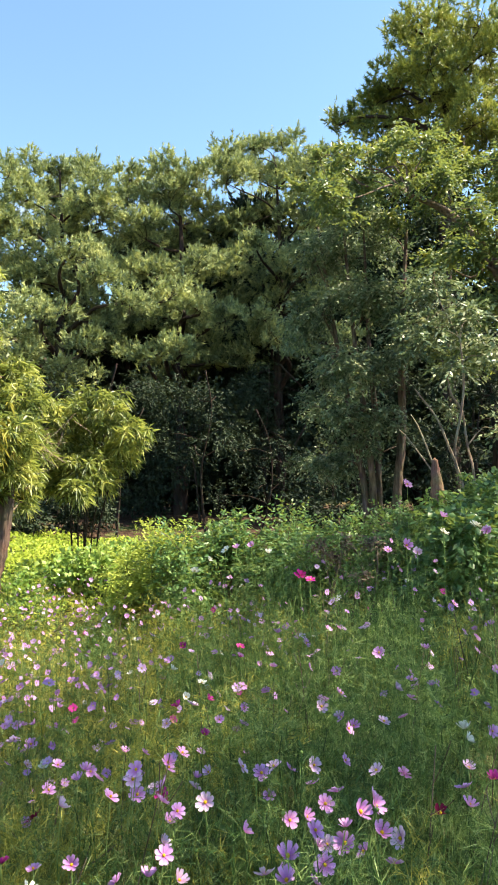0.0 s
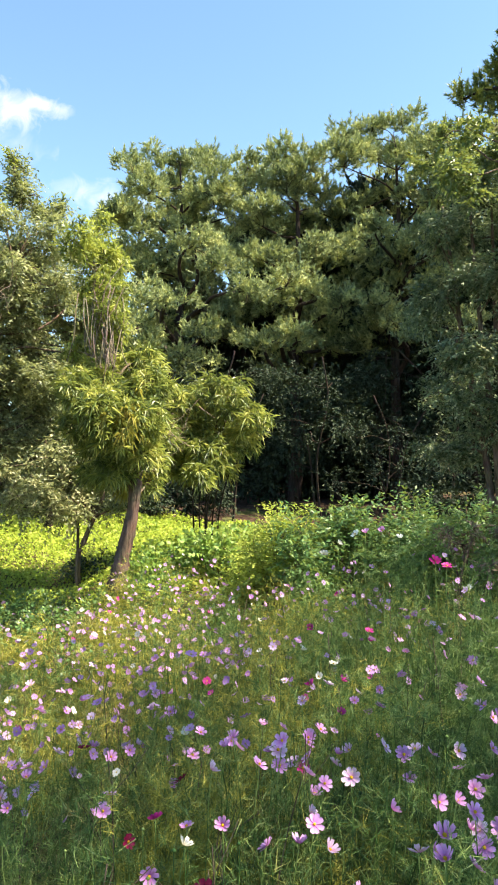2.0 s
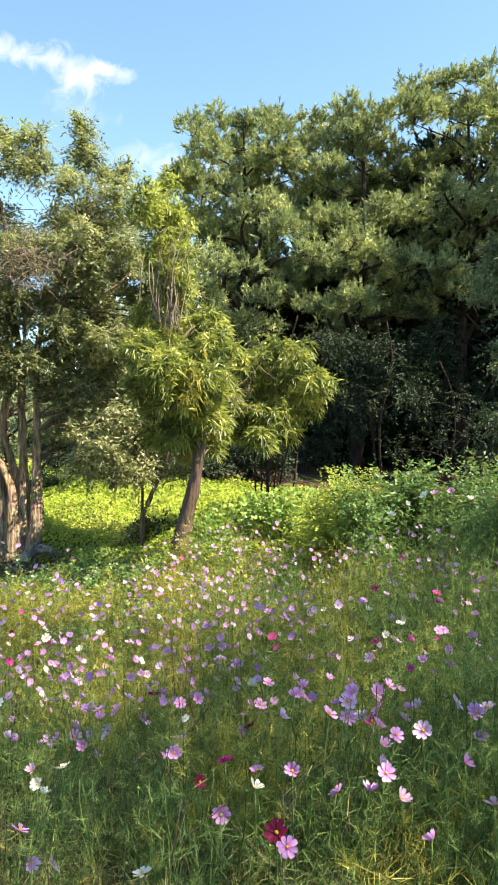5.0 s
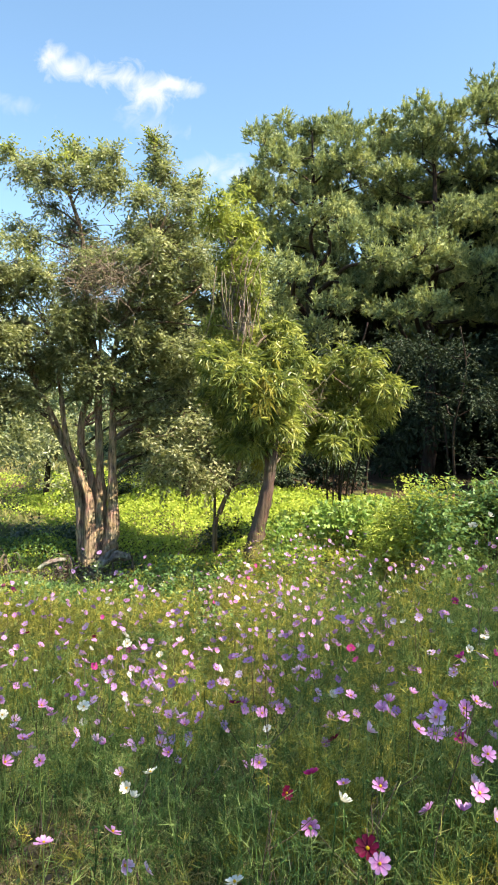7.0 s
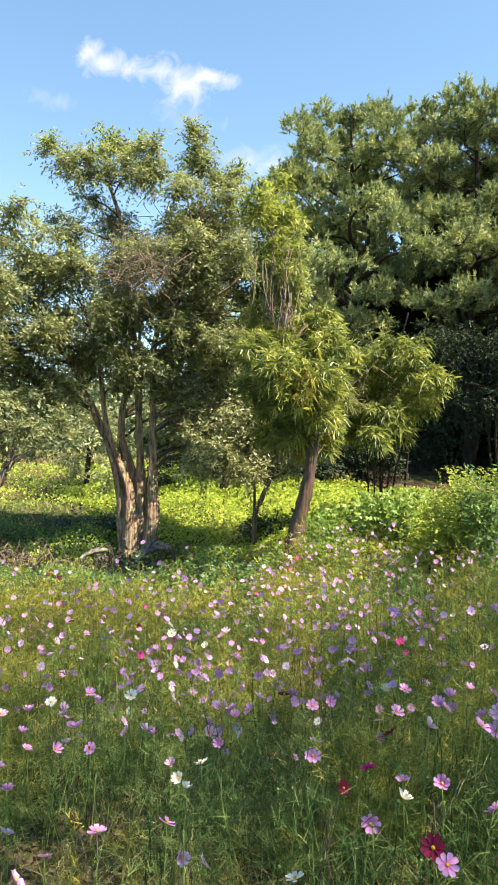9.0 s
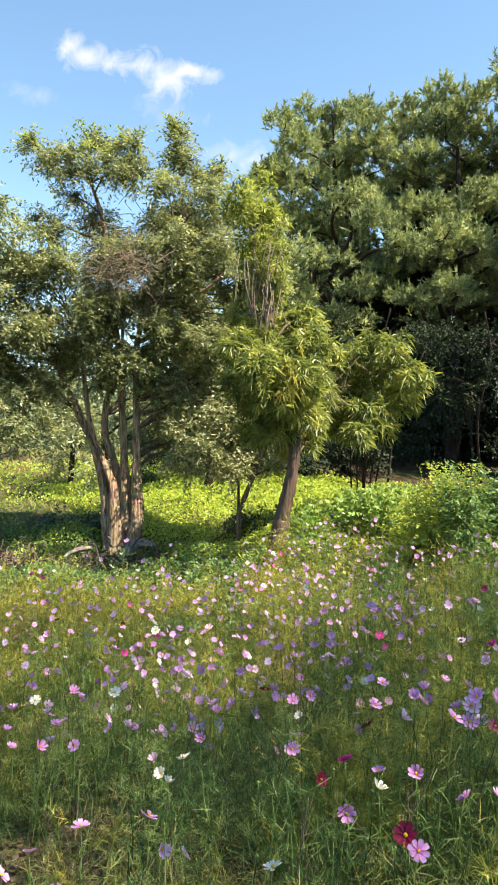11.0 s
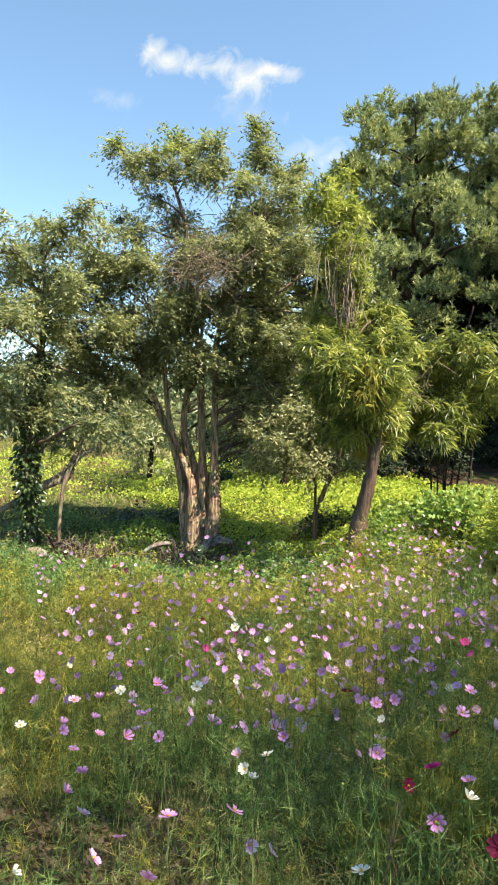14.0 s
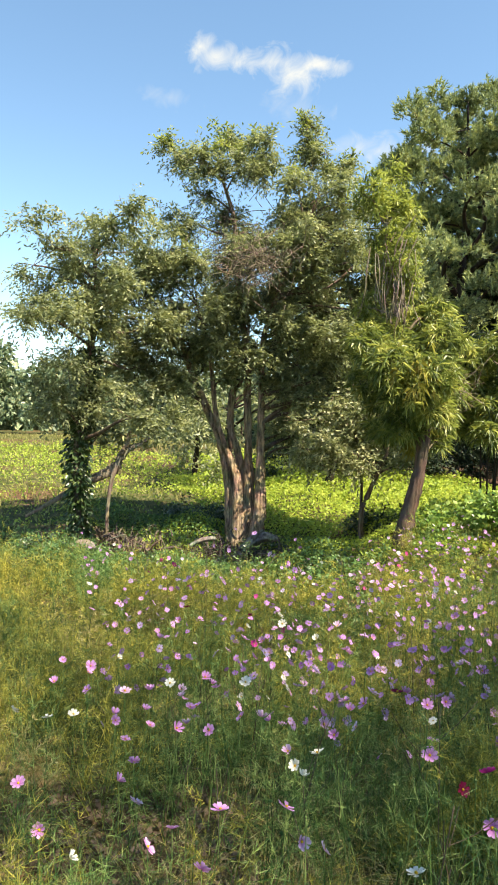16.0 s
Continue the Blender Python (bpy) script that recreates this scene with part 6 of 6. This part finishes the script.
def buds(n, seed):
    """Round green-yellow buds on thread stems."""
    r = np.random.default_rng(seed)
    oct_v = np.array([(1, 0, 0), (-1, 0, 0), (0, 1, 0), (0, -1, 0), (0, 0, 1), (0, 0, -1)], float)
    oct_f = np.array([(0, 2, 4), (2, 1, 4), (1, 3, 4), (3, 0, 4), (2, 0, 5), (1, 2, 5), (3, 1, 5), (0, 3, 5)])
    geos = []
    for _ in range(n):
        y = r.uniform(1.4, 6.0)
        x = r.uniform(-0.95 * y, 0.45 * y)
        if x > 0.3 and y > 4.6:
            continue
        z = float(ground_z(x, y)) + r.normal(0.52, 0.1)
        geos.append((oct_v * r.uniform(0.004, 0.008) + [x, y, z], oct_f))
        geos.append(tube([(x + r.normal() * 0.05, y + r.normal() * 0.05, z - 0.35, 0.0018), (x + r.normal() * 0.01, y, z - 0.12, 0.0015), (x, y, z, 0.001)], 4, 3, 0.0))
    tagged(part("cosmos_buds", joined(geos), M_FEATHER), "small green flower buds on thin stems", "buds", "", "stuff")


buds(420, 88)


# ---- foot of the many-stemmed tree: old logs, brushwood and weeds ----
def log(points, label, mat, seed, stub=True):
    root = thing("dead_log", points[0][:3], label, "log", "dead logs")
    part("log_body", tube(points, 12, 6, 0.2, seed), mat, root, "", True)
    if stub:
        k = points[len(points) // 2]
        part("branch_stub", tube([(k[0], k[1], k[2], k[3] * 0.5), (k[0] + 0.12, k[1] - 0.05, k[2] + 0.14, k[3] * 0.35), (k[0] + 0.2, k[1] - 0.05, k[2] + 0.2, k[3] * 0.2)], 7, 4, 0.15, seed), mat, root, "", True)
    return root


LOG_A = [(-5.30, 8.11, -0.38, 0.054), (-5.27, 8.13, -0.22, 0.070), (-5.17, 8.19, -0.07, 0.077), (-5.04, 8.26, 0.01, 0.070), (-4.87, 8.36, -0.01, 0.046)]
LOG_B = [(-5.70, 7.48, -0.09, 0.023), (-5.62, 7.54, -0.03, 0.030), (-5.52, 7.61, 0.01, 0.034), (-5.43, 7.67, 0.02, 0.023)]
LOG_C = [(-6.83, 6.39, -0.13, 0.037), (-6.71, 6.51, -0.06, 0.059), (-6.61, 6.61, -0.09, 0.045)]

log(LOG_A, "weathered grey log arching over the weeds", M_GREYWOOD, 1)
log(LOG_B, "weathered grey log lying among weeds", M_GREYWOOD, 2, False)
log(LOG_C, "short broken log in the brushwood", M_GREYWOOD, 3, False)


def brushwood(n, seed):
    r = np.random.default_rng(seed)
    geos = []
    for _ in range(n):
        x = r.uniform(-7.6, -4.6)
        y = 8.0 + 0.12 * (x + 6) + r.normal() * 0.28
        z = float(ground_z(x, y)) + 0.08 + abs(r.normal()) * 0.1
        a = r.uniform(0, math.pi)
        q = r.uniform(0.1, 0.4)
        e = np.array([math.cos(a) * q, math.sin(a) * q * 0.5, r.normal() * 0.12])
        m = e / 2 + r.normal(size=3) * 0.05
        t = 0.003 + 0.02 * r.random() ** 3
        geos.append(tube([(x, y, z, t), (x + m[0], y + m[1], z + abs(m[2]), t * 0.8), (x + e[0], y + e[1], max(z + e[2], float(ground_z(x, y)) + 0.03), t * 0.5)], 5, 2, 0.1))
    tagged(part("brushwood", joined(geos), M_DEADTWIG), "scattered dead branches and bark under the tree", "brushwood", "", "stuff")


brushwood(420, 91)

# tall dry stalks standing among the flowers
def stalks(n, seed):
    r = np.random.default_rng(seed)
    geos = []
    for _ in range(n):
        y = r.uniform(1.5, 5.5)
        x = r.uniform(-0.95 * y, 0.4 * y)
        g = float(ground_z(x, y))
        h = r.uniform(0.4, 0.75)
        lean = r.normal(size=2) * 0.07
        top = (x + lean[0], y + lean[1], g + h)
        geos.append(tube([(x, y, g, 0.0024), (x + lean[0] * 0.4 + r.normal() * 0.015, y + lean[1] * 0.4, g + h * 0.5, 0.002), (*top, 0.0012)], 4, 3, 0.0))
        for _ in range(3):
            u = r.uniform(0.45, 0.9)
            o = np.array([x + lean[0] * u, y + lean[1] * u, g + h * u])
            e_ = o + [r.normal() * 0.06, r.normal() * 0.06, r.uniform(0.06, 0.16)]
            geos.append(tube([(*o, 0.0014), (*((o + e_) / 2 + [0, 0, -0.01]), 0.0012), (*e_, 0.0008)], 3, 2, 0.0))
    tagged(part("cosmos_stalks", joined(geos), M_TWIG), "thin brown branching stalks among the flowers", "stalks", "", "stuff")


stalks(85, 95)

# leafy weeds before the logs
weed_rng = np.random.default_rng(171)
for k in range(15):
    x = -7.6 + 4.6 * k / 14 + weed_rng.normal() * 0.12
    y = 6.9 + 0.13 * (x + 5) + weed_rng.normal() * 0.28
    g, q = float(ground_z(x, y)), weed_rng.uniform(0.2, 0.3)
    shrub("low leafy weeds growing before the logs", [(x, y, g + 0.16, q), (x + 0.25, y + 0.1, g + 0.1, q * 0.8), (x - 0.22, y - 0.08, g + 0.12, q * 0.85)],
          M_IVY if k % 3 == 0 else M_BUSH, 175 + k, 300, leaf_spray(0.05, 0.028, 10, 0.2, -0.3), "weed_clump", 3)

# bushes along the foot of the wood, added to give its dark shaded edge
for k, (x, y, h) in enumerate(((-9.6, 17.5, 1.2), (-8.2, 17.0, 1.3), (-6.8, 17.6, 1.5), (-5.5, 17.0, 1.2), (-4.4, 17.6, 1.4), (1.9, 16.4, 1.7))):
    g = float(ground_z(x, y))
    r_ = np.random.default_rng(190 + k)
    shrub("shade-toned bush added for the dark foot of the wood", [(x + r_.uniform(-0.8, 0.8), y + r_.uniform(-0.4, 0.4), g + r_.uniform(0.2, 0.75) * h, h * 0.34) for _ in range(7)],
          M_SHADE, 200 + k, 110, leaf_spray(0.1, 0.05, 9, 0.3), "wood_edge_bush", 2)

# dark weed mounds added where shadow spots lie in the sunny ground cover
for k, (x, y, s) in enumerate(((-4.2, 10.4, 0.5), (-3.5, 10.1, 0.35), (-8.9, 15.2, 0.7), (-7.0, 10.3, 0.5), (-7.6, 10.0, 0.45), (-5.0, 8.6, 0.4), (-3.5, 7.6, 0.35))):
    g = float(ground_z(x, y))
    shrub("low dark green weed mound set in for a shadow spot", [(x, y, g + 0.12, s * 0.8), (x + s * 0.6, y, g + 0.1, s * 0.6), (x - s * 0.6, y + 0.1, g + 0.1, s * 0.6), (x, y - 0.2, g + 0.08, s * 0.7)],
          M_IVY, 140 + k, 300, leaf_spray(0.06, 0.036, 10, 0.22, -0.1), "shadow_spot_mound", 2)



# slim trees behind the many-stemmed tree, with clear trunks
for k, (x, y, h, w) in enumerate(((-8.8, 13.6, 4.8, 1.5), (-7.0, 14.6, 5.4, 1.6), (-10.6, 14.4, 4.4, 1.4))):
    wood_tree(x, y, h, w, 160 + k, M_BROAD, "slim broadleaf tree in the field, leafy to the ground", 0.12, 420, leaf_spray(0.10, 0.045, 10, 0.4), "field_tree")
